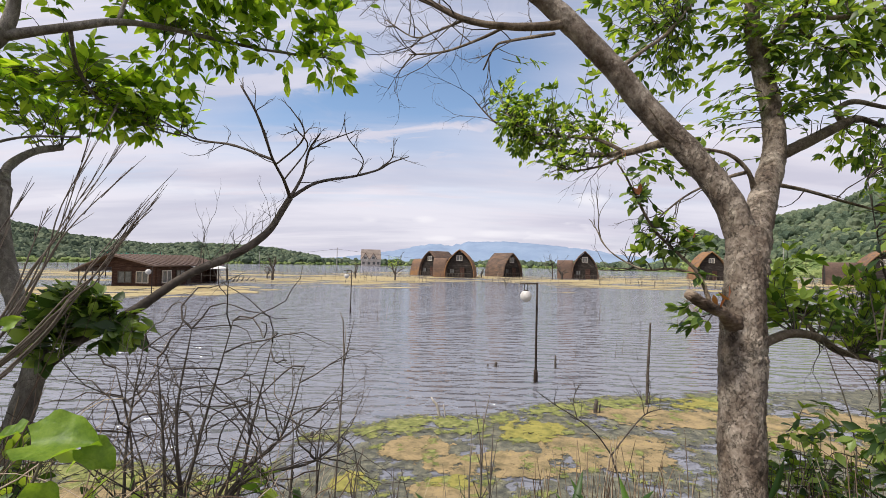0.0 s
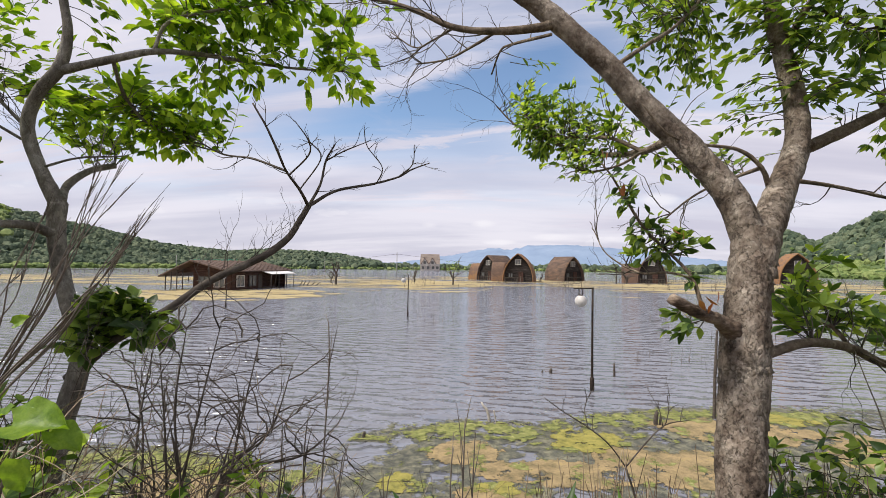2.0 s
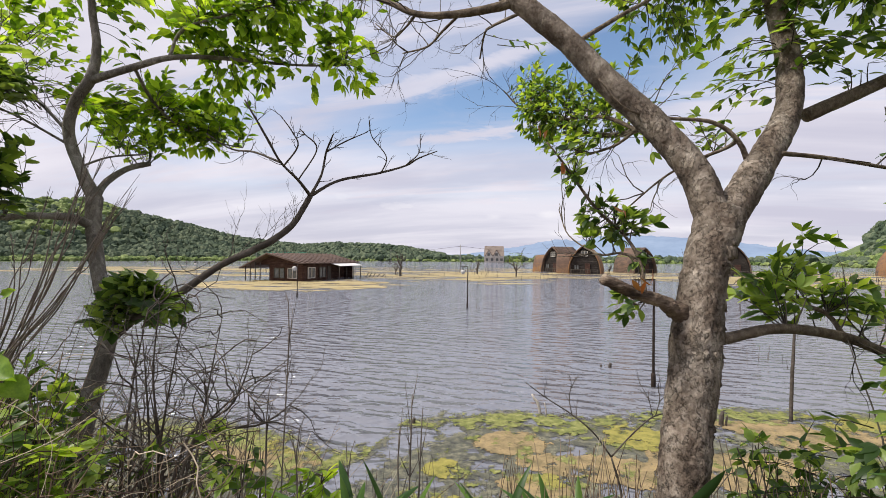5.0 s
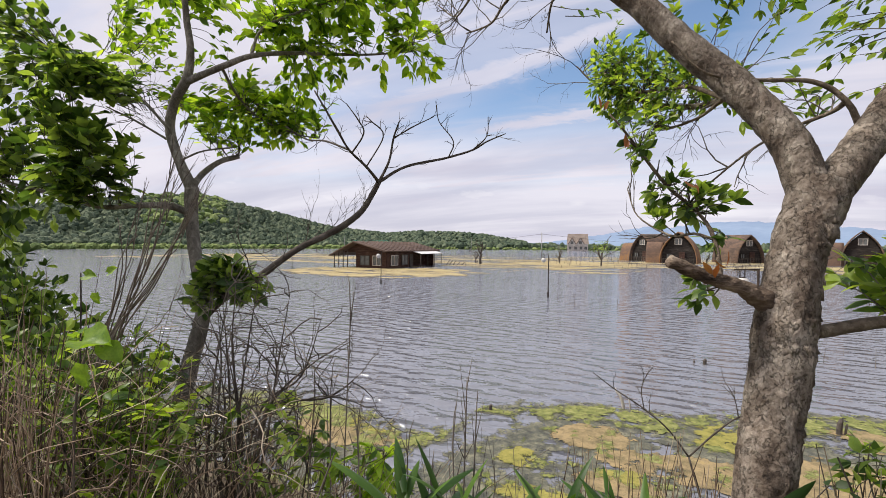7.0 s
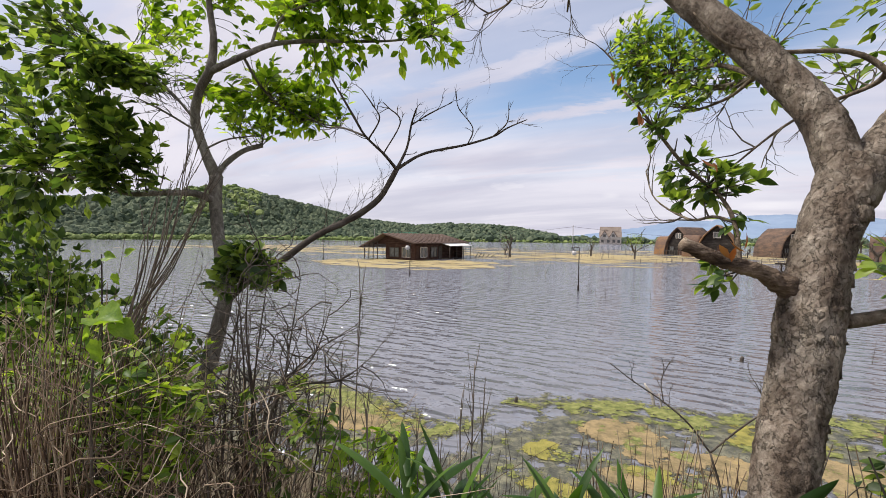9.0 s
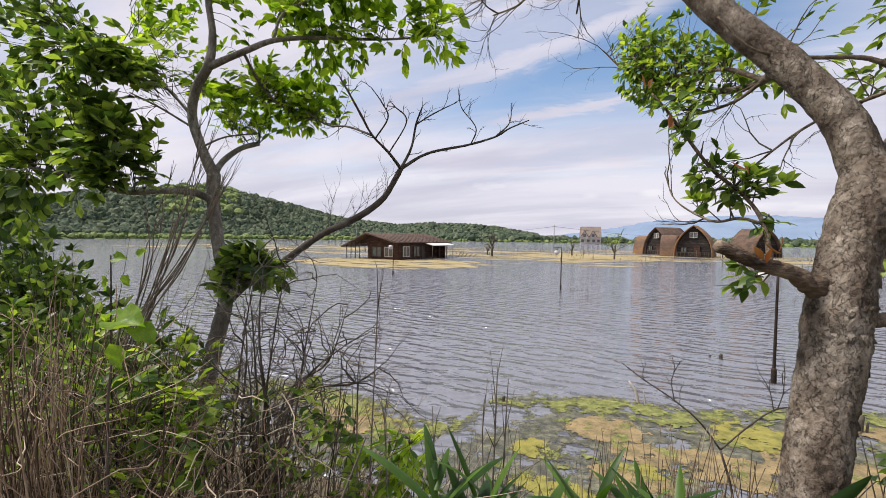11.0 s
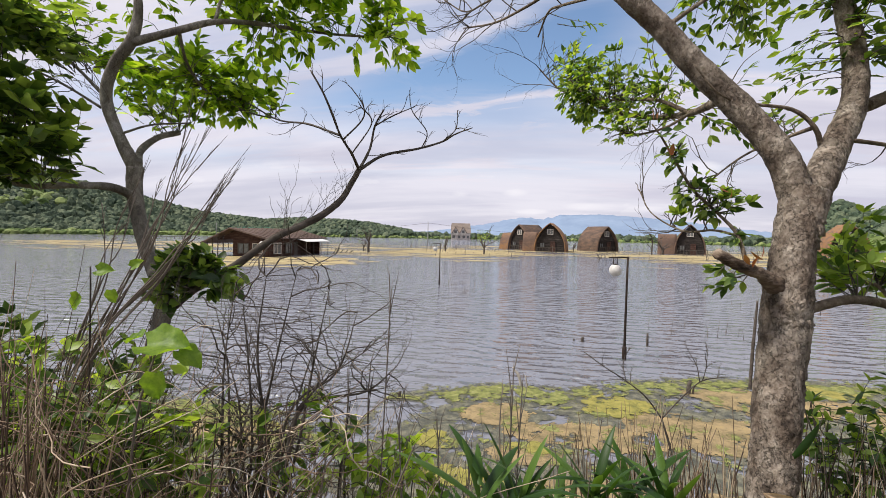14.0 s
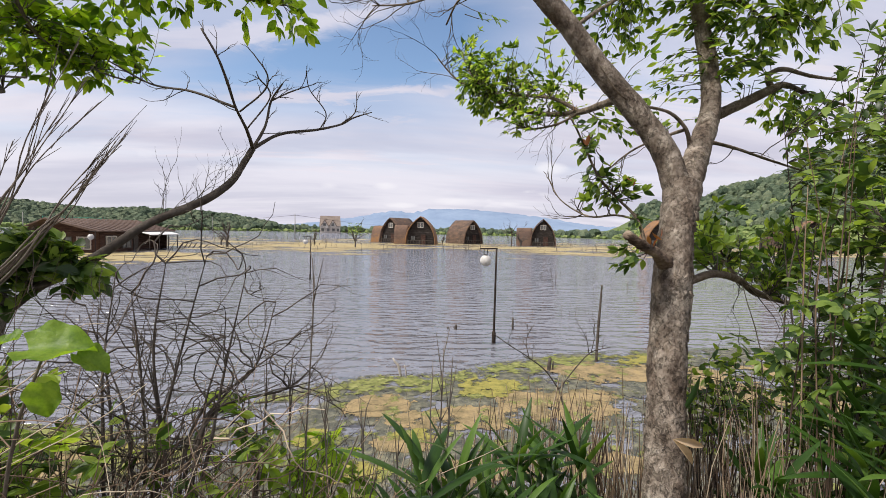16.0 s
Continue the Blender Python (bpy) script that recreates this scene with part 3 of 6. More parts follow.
def forest(name, label, mat, a0, a1, s0, s1, count, size, tall, sink=0.35, kinds=CLUMPS):
    """Tree crowns on the slope between two bearings, s0 to s1 metres behind the shore."""
    soup = Soup()
    for _ in range(count):
        a, s = rnd(a0, a1), rnd(s0, s1)
        r = table(SHORE, a) + s
        x, y = 1 + r * math.sin(radians(a)), r * math.cos(radians(a))
        R = size * rnd(0.35, 1.35)
        v, f = random.choice(kinds)
        q = rnd(0, 6.3)
        c, sn = math.cos(q), math.sin(q)
        w = np.stack([(v[:, 0] * c - v[:, 1] * sn) * R, (v[:, 0] * sn + v[:, 1] * c) * R, v[:, 2] * R * tall], 1)
        w += np.array([x, y, land(x, y) + R * tall * sink])
        soup.add(w, f)
    return tagged(new(name, soup.mesh(name, mat, False)), label, "trees", kind="stuff")


forest("forest", "dark green broadleaf woods covering the hillside across the lake", M["forest"], -84, -27, 18, 150, 8000, 2.0, 1.15)
forest("forest", "dark green broadleaf woods on the slope by the lake", M["forest"], 29, 76, 46, 150, 3600, 1.9, 1.15)
forest("forest", "low hazy wooded rise beyond the far shore", M["forest"], -31, -14, 30, 150, 1500, 1.9, 1.0)
forest("shrub_belt", "pale green scrub along the foot of the wooded slope", M["shrubs"], 27, 76, 0, 74, 1900, 1.7, 0.8)
forest("shrub_belt", "pale green bamboo patches among the hillside woods", M["shrubs"], -58, -50, 60, 130, 260, 2.4, 0.9, 0.9)
forest("shrub_belt", "pale green scrub along the shore below the woods", M["shrubs"], -84, -27, 0, 14, 700, 1.6, 0.8)
forest("far_trees", "low green trees along the far shore", M["forest"], -30, 29, 2, 40, 620, 2.4, 1.0)
forest("far_trees", "pale green scrub at the water's edge of the far shore", M["shrubs"], -30, 29, -1, 6, 420, 1.2, 0.8)

# ---- floating algae ----


def mat_field(name, label, material_, z, x0, x1, y0, y1, cell, inside, stretch=1.0, kind="structure"):
    """A ragged sheet made of the cells for which inside(x, y) > 0, a little lumpy."""
    nx, ny = int((x1 - x0) / (cell * stretch)), int((y1 - y0) / cell)
    idx, verts, faces = {}, [], []

    def vid(i, j):
        if (i, j) not in idx:
            x, y = x0 + i * cell * stretch, y0 + j * cell
            q = Vector((x * 2.1 / stretch, y * 2.1, 0)) / max(cell * 20, 1)
            jx, jy = noise.noise(Vector((i * 1.7, j * 1.7, 2))) * 0.45, noise.noise(Vector((i * 1.7, j * 1.7, 9))) * 0.45
            idx[i, j] = len(verts)
            verts.append((x + jx * cell * stretch, y + jy * cell, z + 0.006 * (1 + noise.noise(q * 8)) + 0.01 * max(0, noise.noise(q * 3))))
        return idx[i, j]

    grid = {}

    def value(i, j):
        if (i, j) not in grid:
            grid[i, j] = inside(x0 + i * cell * stretch, y0 + j * cell)
        return grid[i, j]

    cover = {}
    for i in range(nx):
        for j in range(ny):
            if max(value(i, j), value(i + 1, j), value(i + 1, j + 1), value(i, j + 1)) > -0.35:
                quad = [(i, j), (i + 1, j), (i + 1, j + 1), (i, j + 1)]
                faces.append(tuple(vid(*q) for q in quad))
                for q in quad:
                    cover[idx[q]] = value(*q)
    me = mesh(name, verts, faces, material_)
    layer = me.attributes.new("cover", "FLOAT", "POINT")
    layer.data.foreach_set("value", [cover[k] for k in range(len(verts))])
    return tagged(new(name, me), label, "algae", kind=kind)


def n2(x, y, s, k=0.0):
    return noise.fractal(Vector((x * s, y * s, k)), 0.8, 2.2, 5)


def near_edge(x):
    """How far from the bank the near mat reaches at x."""
    return float(np.interp(x, [-9, -5, -3.4, -2.3, -1.62, -1.5, -0.6, 0.7, 2.3, 3.65, 5.8, 8.5, 14], [6.2, 6.7, 6.5, 6.1, 6.4, 7.95, 8.3, 8.9, 8.95, 9.9, 10.4, 10.8, 11.4]))


def near_mat(x, y):
    d = near_edge(x) - y + 0.35 * n2(x, y, 1.3)
    channel = abs(x + 1.35 - 0.28 * (y - 6.2)) - 0.42 - 0.35 * n2(x, y, 0.9, 4)
    if y < 7.6:
        d = min(d, channel)
    hole = 0.42 + n2(x, y, 0.8, 7) + 0.45 * n2(x, y, 3.2, 2) 
    gap = abs(y - (5.9 + 0.25 * x)) * 0.8 + 0.25 + n2(x, y, 0.7, 11) if x < 3.5 else 1
    return min(d, hole * 0.6, gap)


TAN = ((0.75, 7.35, 0.75, 0.5), (2.25, 6.7, 1.3, 0.5), (4.4, 7.2, 1.3, 0.8), (6.3, 9.1, 1.6, 0.8), (1.2, 5.8, 0.6, 0.3), (-3.3, 5.7, 1.1, 0.6), (9.5, 8.0, 2.0, 1.5), (3.0, 4.9, 1.5, 0.4))
GOLD = ((-0.25, 5.95, 0.4, 0.35), (3.1, 8.2, 0.8, 0.7), (1.4, 6.0, 0.5, 0.25), (-3.0, 6.1, 0.6, 0.3), (0.4, 5.0, 0.7, 0.3), (7.5, 10.0, 0.9, 0.5))


def patches(x, y, rows):
    return max(1 - ((x - a) / c) ** 2 - ((y - b) / d) ** 2 for a, b, c, d in rows)


def scraps(x, y):
    """Torn bright scraps, thickest along the outer edge."""
    rim = 0.55 - abs(near_edge(x) - 0.35 - y) * 0.8
    return min(near_mat(x, y), max(rim, -0.12, patches(x, y, GOLD) * 0.3) + 0.85 * n2(x, y, 2.4, 14) - 0.24)


mat_field("weed_bed", "dull olive weed just under the water by the bank", M["weed"], 0.002, -9, 14, 2.8, 12, 0.08, kind="stuff", inside=
          lambda x, y: min(near_mat(x, y) + 0.12, 0.34 + n2(x, y, 1.4, 21) + 0.3 * n2(x, y, 6.0, 3)))
mat_field("algae_mat", "smooth tan algae floating off the bank", M["algae_tan"], 0.010, -9, 14, 3.4, 11.6, 0.07, kind="stuff", inside=
          lambda x, y: min(near_mat(x, y), patches(x, y, TAN) + 0.55 * n2(x, y, 1.0, 1) + 0.4 * n2(x, y, 4.5, 6)))
mat_field("algae_scum", "yellow-green algae scraps floating off the bank", M["algae_green"], 0.014, -6.5, 9.5, 3.6, 11.4, 0.07, scraps, kind="stuff")
mat_field("algae_mat", "golden yellow algae floating off the bank", M["algae_gold"], 0.018, -6, 10, 3.6, 11.4, 0.07, kind="stuff", inside=
          lambda x, y: min(near_mat(x, y), patches(x, y, GOLD) + 0.9 * n2(x, y, 1.6, 31) + 0.5 * n2(x, y, 6.0, 6) - 0.32))


def house_mat(x, y):
    d = 1 - ((x + 28.5) / 13.5) ** 2 - ((y - 46.5) / 9.0) ** 2
    return min(d + 0.45 * n2(x, y, 0.25) - max(0, (x + 21) * 0.05), 0.30 + 0.8 * n2(x * 0.5, y * 1.6, 0.3, 17) + 0.5 * n2(x * 0.5, y * 2, 0.9, 19))


def far_mat(x, y):
    """Long yellow rafts among the drowned huts."""
    d = 0.14 + 0.55 * n2(x, y * 3.2, 0.05, 5) + 0.5 * n2(x, y * 4.0, 0.17, 8)
    d -= abs(y - 88) / 110.0
    if y < 60 + 10 * n2(x, 0, 0.03):
        d -= 0.3
    if x < -34:
        d -= 0.06
    return d


mat_field("algae_raft", "yellow algae floating round the flooded house", M["algae_far"], 0.006, -44, -12, 34, 60, 0.2, house_mat, 2.0)
mat_field("algae_raft", "straw-coloured algae rafts between the flooded huts", M["algae_far"], 0.006, -120, 130, 46, 150, 0.45, far_mat, 4.0)

# ---- flooded huts ----


def arch_section(w, h, n=18, point=0.16):
    """A gothic arch: half width w / 2, apex at h, slightly pointed."""
    pts = []
    for i in range(n + 1):
        s = -1 + 2 * i / n
        z = h * (1 - abs(s) ** 1.5)
        half = w / 2 * (1 - (z / h) ** 2.9) if point > 0.1 else w / 2 * math.sqrt(max(0.0, 1 - (z / h) ** 2))
        pts.append((math.copysign(half, s) if i != n // 2 else 0.0, z))
    return pts


def vault(w, h, y0, y1, thick, mat, n=18, rows=6, point=0.16, along="y"):
    """A shell of roof over an arch, open at both ends."""
    outer, inner = arch_section(w, h, n, point), arch_section(w - 2 * thick, h - thick, n, point)
    verts, faces, m = [], [], n + 1
    for k in range(rows + 1):
        y = y0 + (y1 - y0) * k / rows
        sag = 0.04 * noise.noise(Vector((k * 1.3, w, 0)))
        verts += [(x, y, z + sag - 0.5) for x, z in outer]
        verts += [(x, y, z + sag - 0.5) for x, z in inner]
    s = 2 * m
    for k in range(rows):
        for i in range(n):
            a = k * s + i
            faces.append((a, a + 1, a + s + 1, a + s))
            b = a + m
            faces.append((b, b + s, b + s + 1, b + 1))
    for k in (0, rows):
        for i in range(n):
            a = k * s + i
            faces.append((a, a + m, a + m + 1, a + 1) if k == 0 else (a, a + 1, a + m + 1, a + m))
    if along == "x":
        verts = [(y, -x, z) for x, y, z in verts]
    return mesh("roof", verts, faces, mat)


def board(parent, x0, x1, y0, y1, z0, z1, mat):
    soup = Soup()
    box(soup, x0, x1, y0, y1, z0, z1)
    return part("board", soup.mesh("board", mat, False), parent)


def arch_wall(parent, w, h, y, mat, thick=0.12, label=""):
    """The boarded end wall: a backing sheet with horizontal boards that lap."""
    sec = [(x, z - 0.5) for x, z in arch_section(w - 0.1, h - 0.1, 24)]
    n = len(sec)
    v = [(x, y - 0.04, z) for x, z in sec] + [(x, y, z) for x, z in sec]
    f = [tuple(range(n)), tuple(range(2 * n - 1, n - 1, -1))] + [(k, k + n, (k + 1) % n + n, (k + 1) % n) for k in range(n)]
    wall = part("wall", mesh("wall", v, f, mat, False), parent, label)
    wide = arch_section(w, h, 60)
    for k, z in enumerate(np.arange(-0.5, h - 0.55, 0.3)):
        xs = [abs(x) for x, zz in wide if zz - 0.5 >= z + 0.28]
        if xs:
            half = max(xs) - 0.04
            lap = 0.02 + 0.015 * (k % 2)
            board(wall, -half, half, y - thick - lap, y - 0.045, z, z + 0.29, mat)
    return wall


def window_mesh(w, h, frame_w=0.09, depth=0.12):
    soup = Soup()
    for x0, x1, z0, z1 in ((-w / 2, w / 2, h - frame_w, h), (-w / 2, w / 2, 0, frame_w), (-w / 2, -w / 2 + frame_w, frame_w, h - frame_w),
                           (w / 2 - frame_w, w / 2, frame_w, h - frame_w), (-frame_w / 2, frame_w / 2, frame_w, h - frame_w)):
        box(soup, x0, x1, -depth, 0, z0, z1)
    return soup


def add_window(parent, x, y, z, w, h, frame_mat=None, turn=0):
    win = part("window", window_mesh(w, h).mesh("window_frame", frame_mat or M["pale"], False), parent, "weathered window frame")
    win.matrix_basis = pose(x, y, z, 0, 0, turn)
    for s in (-1, 1):
        soup = Soup()
        box(soup, s * w / 4 - w / 4 + 0.07, s * w / 4 + w / 4 - 0.07, -0.06, -0.03, 0.09, h - 0.09)
        part("pane", soup.mesh("pane", M["glass_dark"], False), win)
    return win


def hut(x, y, turn, w, h, depth, annex=0, annex_h=4.4, annex_len=3.4, label="", roof=None):
    """An arched two-storey hut standing in the water; turn: degrees by which its front faces away from -y."""
    t = thing("hut", label or "abandoned arched hut with a rusty shingle roof, standing in the lake", "hut", "flooded huts", at=(x, y, 0), rz=turn)
    part("roof", vault(w, h, -0.5, depth, 0.22, roof or M["shingle"]), t, "brown curved shingle roof")
    arch_wall(t, w - 0.5, h - 0.3, 0.25, M["boards"], label="dark weathered board front")
    arch_wall(t, w - 0.5, h - 0.3, depth - 0.2, M["boards"])
    add_window(t, 0.0, 0.05, h * 0.55, 1.3, 1.15)
    add_window(t, -w * 0.24, 0.05, 0.9, 1.0, 1.0, M["boards"])
    soup = Soup()
    box(soup, w * 0.02, w * 0.02 + 1.0, -0.14, 0.06, -0.4, 2.2)
    part("door", soup.mesh("door", M["redwood"], False), t, "faded plank door")
    # sagging balcony rail in front
    soup = Soup()
    for k in range(9):
        xx = -w * 0.4 + k * w * 0.1
        box(soup, xx - 0.04, xx + 0.04, -1.1, -1.02, -0.4, 1.05 + 0.12 * noise.noise(Vector((k, x, 0))))
    box(soup, -w * 0.41, w * 0.41, -1.12, -1.0, 0.86, 0.96)
    box(soup, -w * 0.42, w * 0.42, -1.2, 0.1, -0.2, 0.02)
    part("balcony_rail", soup.mesh("rail", M["dead"], False), t, "broken wooden rail")
    if annex:
        me = vault(3.6, annex_h, 0, annex_len, 0.18, M["rust_sheet"], along="x", point=0.05)
        a = part("annex_roof", me, t, "low barrel-vaulted annex")
        a.matrix_basis = pose(-w / 2 - annex_len + 0.5 if annex < 0 else w / 2 - 0.5, 1.6, 0)
        soup = Soup()
        for k, z in enumerate(np.arange(-0.5, annex_h - 0.9, 0.3)):
            half = max([abs(q) for q, zz in arch_section(3.2, annex_h - 0.2, 40, 0.05) if zz - 0.5 > z + 0.28] or [0.1])
            xx = -w / 2 - annex_len + 0.65 if annex < 0 else w / 2 + annex_len - 0.75
            box(soup, xx, xx + 0.1, 1.6 - half, 1.6 + half, z, z + 0.29)
        part("annex_wall", soup.mesh("annex_wall", M["boards"], False), t)
    return t


hut(6.9, 98.0, -10, 6.7, 6.7, 6.5, -1, 4.7, 3.0)
hut(0.4, 108.0, -38, 6.4, 6.5, 7.5, -1, 4.5, 3.4)
hut(20.2, 108.0, 32, 6.2, 6.3, 6.5, 0)
hut(35.3, 100.0, -16, 5.9, 6.8, 5.5, -1, 4.7, 3.6)
hut(68.0, 106.0, -14, 7.2, 7.4, 7.0, 0, label="abandoned arched hut with an orange-brown roof near the scrub")
hut(86.0, 82.0, -32, 7.4, 7.3, 8.0, -1, 5.0, 5.5, label="abandoned arched hut with a faded red roof and long annex")

# ---- flooded bungalow ----


def gable_roof(x0, x1, xr, y0, y1, zl, zr, zt, t, mat):
    """Two slopes from the ridge at xr, with thickness."""
    v = []
    for y in (y0, y1):
        v += [(x0, y, zl), (xr, y, zt), (x1, y, zr), (x0, y, zl - t), (xr, y, zt - t), (x1, y, zr - t)]
    f = [(0, 1, 7, 6), (1, 2, 8, 7), (3, 9, 10, 4), (4, 10, 11, 5), (0, 6, 9, 3), (2, 5, 11, 8), (0, 3, 4, 1), (1, 4, 5, 2), (6, 7, 10, 9), (7, 8, 11, 10)]
    return mesh("roof", v, f, mat, False)


def bungalow():
    t = thing("bungalow", "flooded red-brown wooden bungalow with a rusty roof and a white awning", "house", at=(-31.25, 52.6, 0), rz=-3)
    part("roof", gable_roof(-9.0, 0.7, -4.6, -1.6, 14.5, 1.75, 2.45, 3.75, 0.14, M["roof"]), t, "low rust-brown sheet roof")
    for k in range(15):
        soup = Soup()
        tube(soup, [(-4.6 + 0.0, -1.5 + k * 1.12, 3.79, 0.035), (0.72, -1.5 + k * 1.12, 2.49, 0.035)], 5)
        part("roof_rib", soup.mesh("rib", M["roof"]), t)
    # lapped board walls
    def boards(name, axis, p, a0, a1, z1):
        soup = Soup()
        if axis == "x":
            box(soup, a0, a1, p - 0.04, p + 0.05, -0.6, z1(0))
        else:
            box(soup, p - 0.05, p + 0.04, a0, a1, -0.6, z1(0))
        wall = part(name, soup.mesh(name, M["redwood"], False), t)
        for k, z in enumerate(np.arange(-0.6, z1(0) - 0.15, 0.2)):
            lap = 0.015 * (k % 2)
            if axis == "x":
                board(wall, a0, a1, p - 0.1 - lap, p - 0.045, z, z + 0.195, M["redwood"])
            else:
                board(wall, p + 0.045, p + 0.1 + lap, a0, a1, z, z + 0.195, M["redwood"])
        return wall

    boards("wall", "x", 0.0, -5.2, 0.0, lambda q: 2.3)
    boards("wall", "y", 0.0, 0.0, 7.0, lambda q: 2.35)
    boards("wall", "y", -1.6, 7.0, 13.5, lambda q: 2.35)
    boards("wall", "x", 13.5, -5.2, 0.0, lambda q: 2.3)
    boards("wall", "y", -5.2, 0.0, 13.5, lambda q: 2.3)
    v = [(-7.6, -0.05, 2.1), (-4.6, -0.05, 3.55), (-0.2, -0.05, 2.4), (-7.6, 0.1, 2.1), (-4.6, 0.1, 3.55), (-0.2, 0.1, 2.4)]
    part("gable", mesh("gable", v, [(0, 2, 1), (3, 4, 5), (0, 1, 4, 3), (1, 2, 5, 4), (0, 3, 5, 2)], M["redwood"], False), t)
    for x in (-8.4, -7.6, -6.8, -6.0):
        soup = Soup()
        tube(soup, [(x, -1.0, -0.8, 0.07), (x + 0.03, -1.0, 2.0 + (x + 9) * 0.22, 0.065)], 8)
        part("porch_post", soup.mesh("post", M["dead"]), t)
    add_window(t, -3.6, -0.1, 0.35, 1.7, 1.4, M["dead"])
    add_window(t, -1.5, -0.1, 0.35, 1.5, 1.4)
    add_window(t, 0.2, 1.6, 0.35, 1.7, 1.5, turn=90)
    add_window(t, 0.2, 4.3, 0.35, 1.7, 1.5, M["dead"], turn=90)
    soup = Soup()
    box(soup, 0.08, 0.2, 5.8, 6.7, -0.5, 1.9)
    part("door", soup.mesh("door", M["dead"], False), t, "dark plank door")
    v = [(0.4, 6.2, 2.36), (2.0, 6.2, 1.98), (0.4, 12.9, 2.36), (2.0, 12.9, 1.98)]
    v += [(x, y, z - 0.06) for x, y, z in v]
    part("awning", mesh("awning", v, [(0, 1, 3, 2), (4, 6, 7, 5), (0, 4, 5, 1), (1, 5, 7, 3), (3, 7, 6, 2), (2, 6, 4, 0)], M["white"], False), t, "white sheet awning")
    for y in (6.3, 8.4, 10.6, 12.8):
        soup = Soup()
        tube(soup, [(1.8, y, -0.8, 0.06), (1.8, y, 2.0, 0.055)], 8)
        part("awning_post", soup.mesh("post", M["dead"]), t)
    for k in range(5):
        soup = Soup()
        a = rnd(0, 3)
        tube(soup, [(2.0 + k * 0.4, 13.6 + 0.4 * k, -0.5, 0.09), (2.4 + k * 0.55, 14.0 + 0.3 * k + a * 0.3, 0.9 - 0.1 * k, 0.07)], 6)
        part("fallen_beam", soup.mesh("beam", M["dead"]), t, "collapsed beam")


bungalow()

# green netting on a frame behind the bungalow
t = thing("net_frame", "torn green netting on a frame behind the bungalow", "netting", at=(-50, 77, 0), rz=8)
for k in range(5):
    soup = Soup()
    tube(soup, [(-4 + 2.1 * k, 0, -0.5, 0.06), (-4 + 2.1 * k, 0, 4.4 - 0.3 * (k % 2), 0.05)], 6)
    part("post", soup.mesh("post", M["iron"]), t)
soup = Soup()
for k in range(24):
    x = -4 + k * 8.4 / 23
    z = 4.2 - 0.5 * abs(math.sin(k * 0.41)) + 0.2 * noise.noise(Vector((k * 0.7, 0, 0)))
    tube(soup, [(x, 0.05, 2.2, 0.03), (x + 0.2, 0, z, 0.03)], 4)
for k in range(9):
    z = 2.3 + k * 0.22
    tube(soup, spline([(-4, 0.03, z, 0.03), (-1, 0, z - 0.15, 0.03), (2, 0.02, z + 0.05, 0.03), (4.4, 0, z - 0.1, 0.03)], 0.6), 4)
part("net", soup.mesh("net", M["net"]), t)

# ---- house on the far water ----


def far_house():
    t = thing("chalet", "derelict pale chalet with two front gables in far water", "house", at=(-38.5, 290.0, 0), rz=8)
    soup = Soup()
    box(soup, -6.2, 6.2, 0, 8, -0.8, 4.6)
    part("wall", soup.mesh("wall", M["pale"], False), t, "stained pale plaster wall")
    v = [(-6.6, -0.5, 4.2), (6.6, -0.5, 4.2), (6.1, 2.6, 10.6), (-6.1, 2.6, 10.6), (-6.6, 8.5, 4.2), (6.6, 8.5, 4.2), (6.1, 5.4, 10.6), (-6.1, 5.4, 10.6)]
    part("roof", mesh("roof", v, [(0, 1, 2, 3), (5, 4, 7, 6), (3, 2, 6, 7), (1, 5, 6, 2), (4, 0, 3, 7), (0, 4, 5, 1)], M["chalet_roof"], False), t, "faded brown mansard roof")
    for x in (-3.4, 1.6):
        g = [(x - 1.9, -0.9, 3.0), (x + 1.9, -0.9, 3.0), (x + 1.9, -0.9, 4.6), (x, -0.9, 7.8), (x - 1.9, -0.9, 4.6)]
        g += [(a, 2.4, c) for a, b, c in g]
        part("dormer", mesh("dormer", g, [(0, 1, 2, 3, 4), (4, 3, 8, 9), (3, 2, 7, 8), (0, 4, 9, 5), (1, 6, 7, 2), (5, 6, 1, 0)], M["pale"], False), t, "pointed front gable")
        add_window(t, x, -0.92, 4.3, 1.6, 1.6, M["boards"])
        for s in (-1, 1):
            soup = Soup()
            tube(soup, [(x + s * 2.2, -1.1, 4.3, 0.16), (x, -1.1, 8.1, 0.16)], 5)
            part("barge_board", soup.mesh("barge", M["redwood"]), t)
    for x in (-4.6, -1.2, 2.0, 4.8):
        add_window(t, x, -0.02, 0.9, 1.5, 1.7, M["boards"])


far_house()

# ---- lamp posts, poles, stakes ----


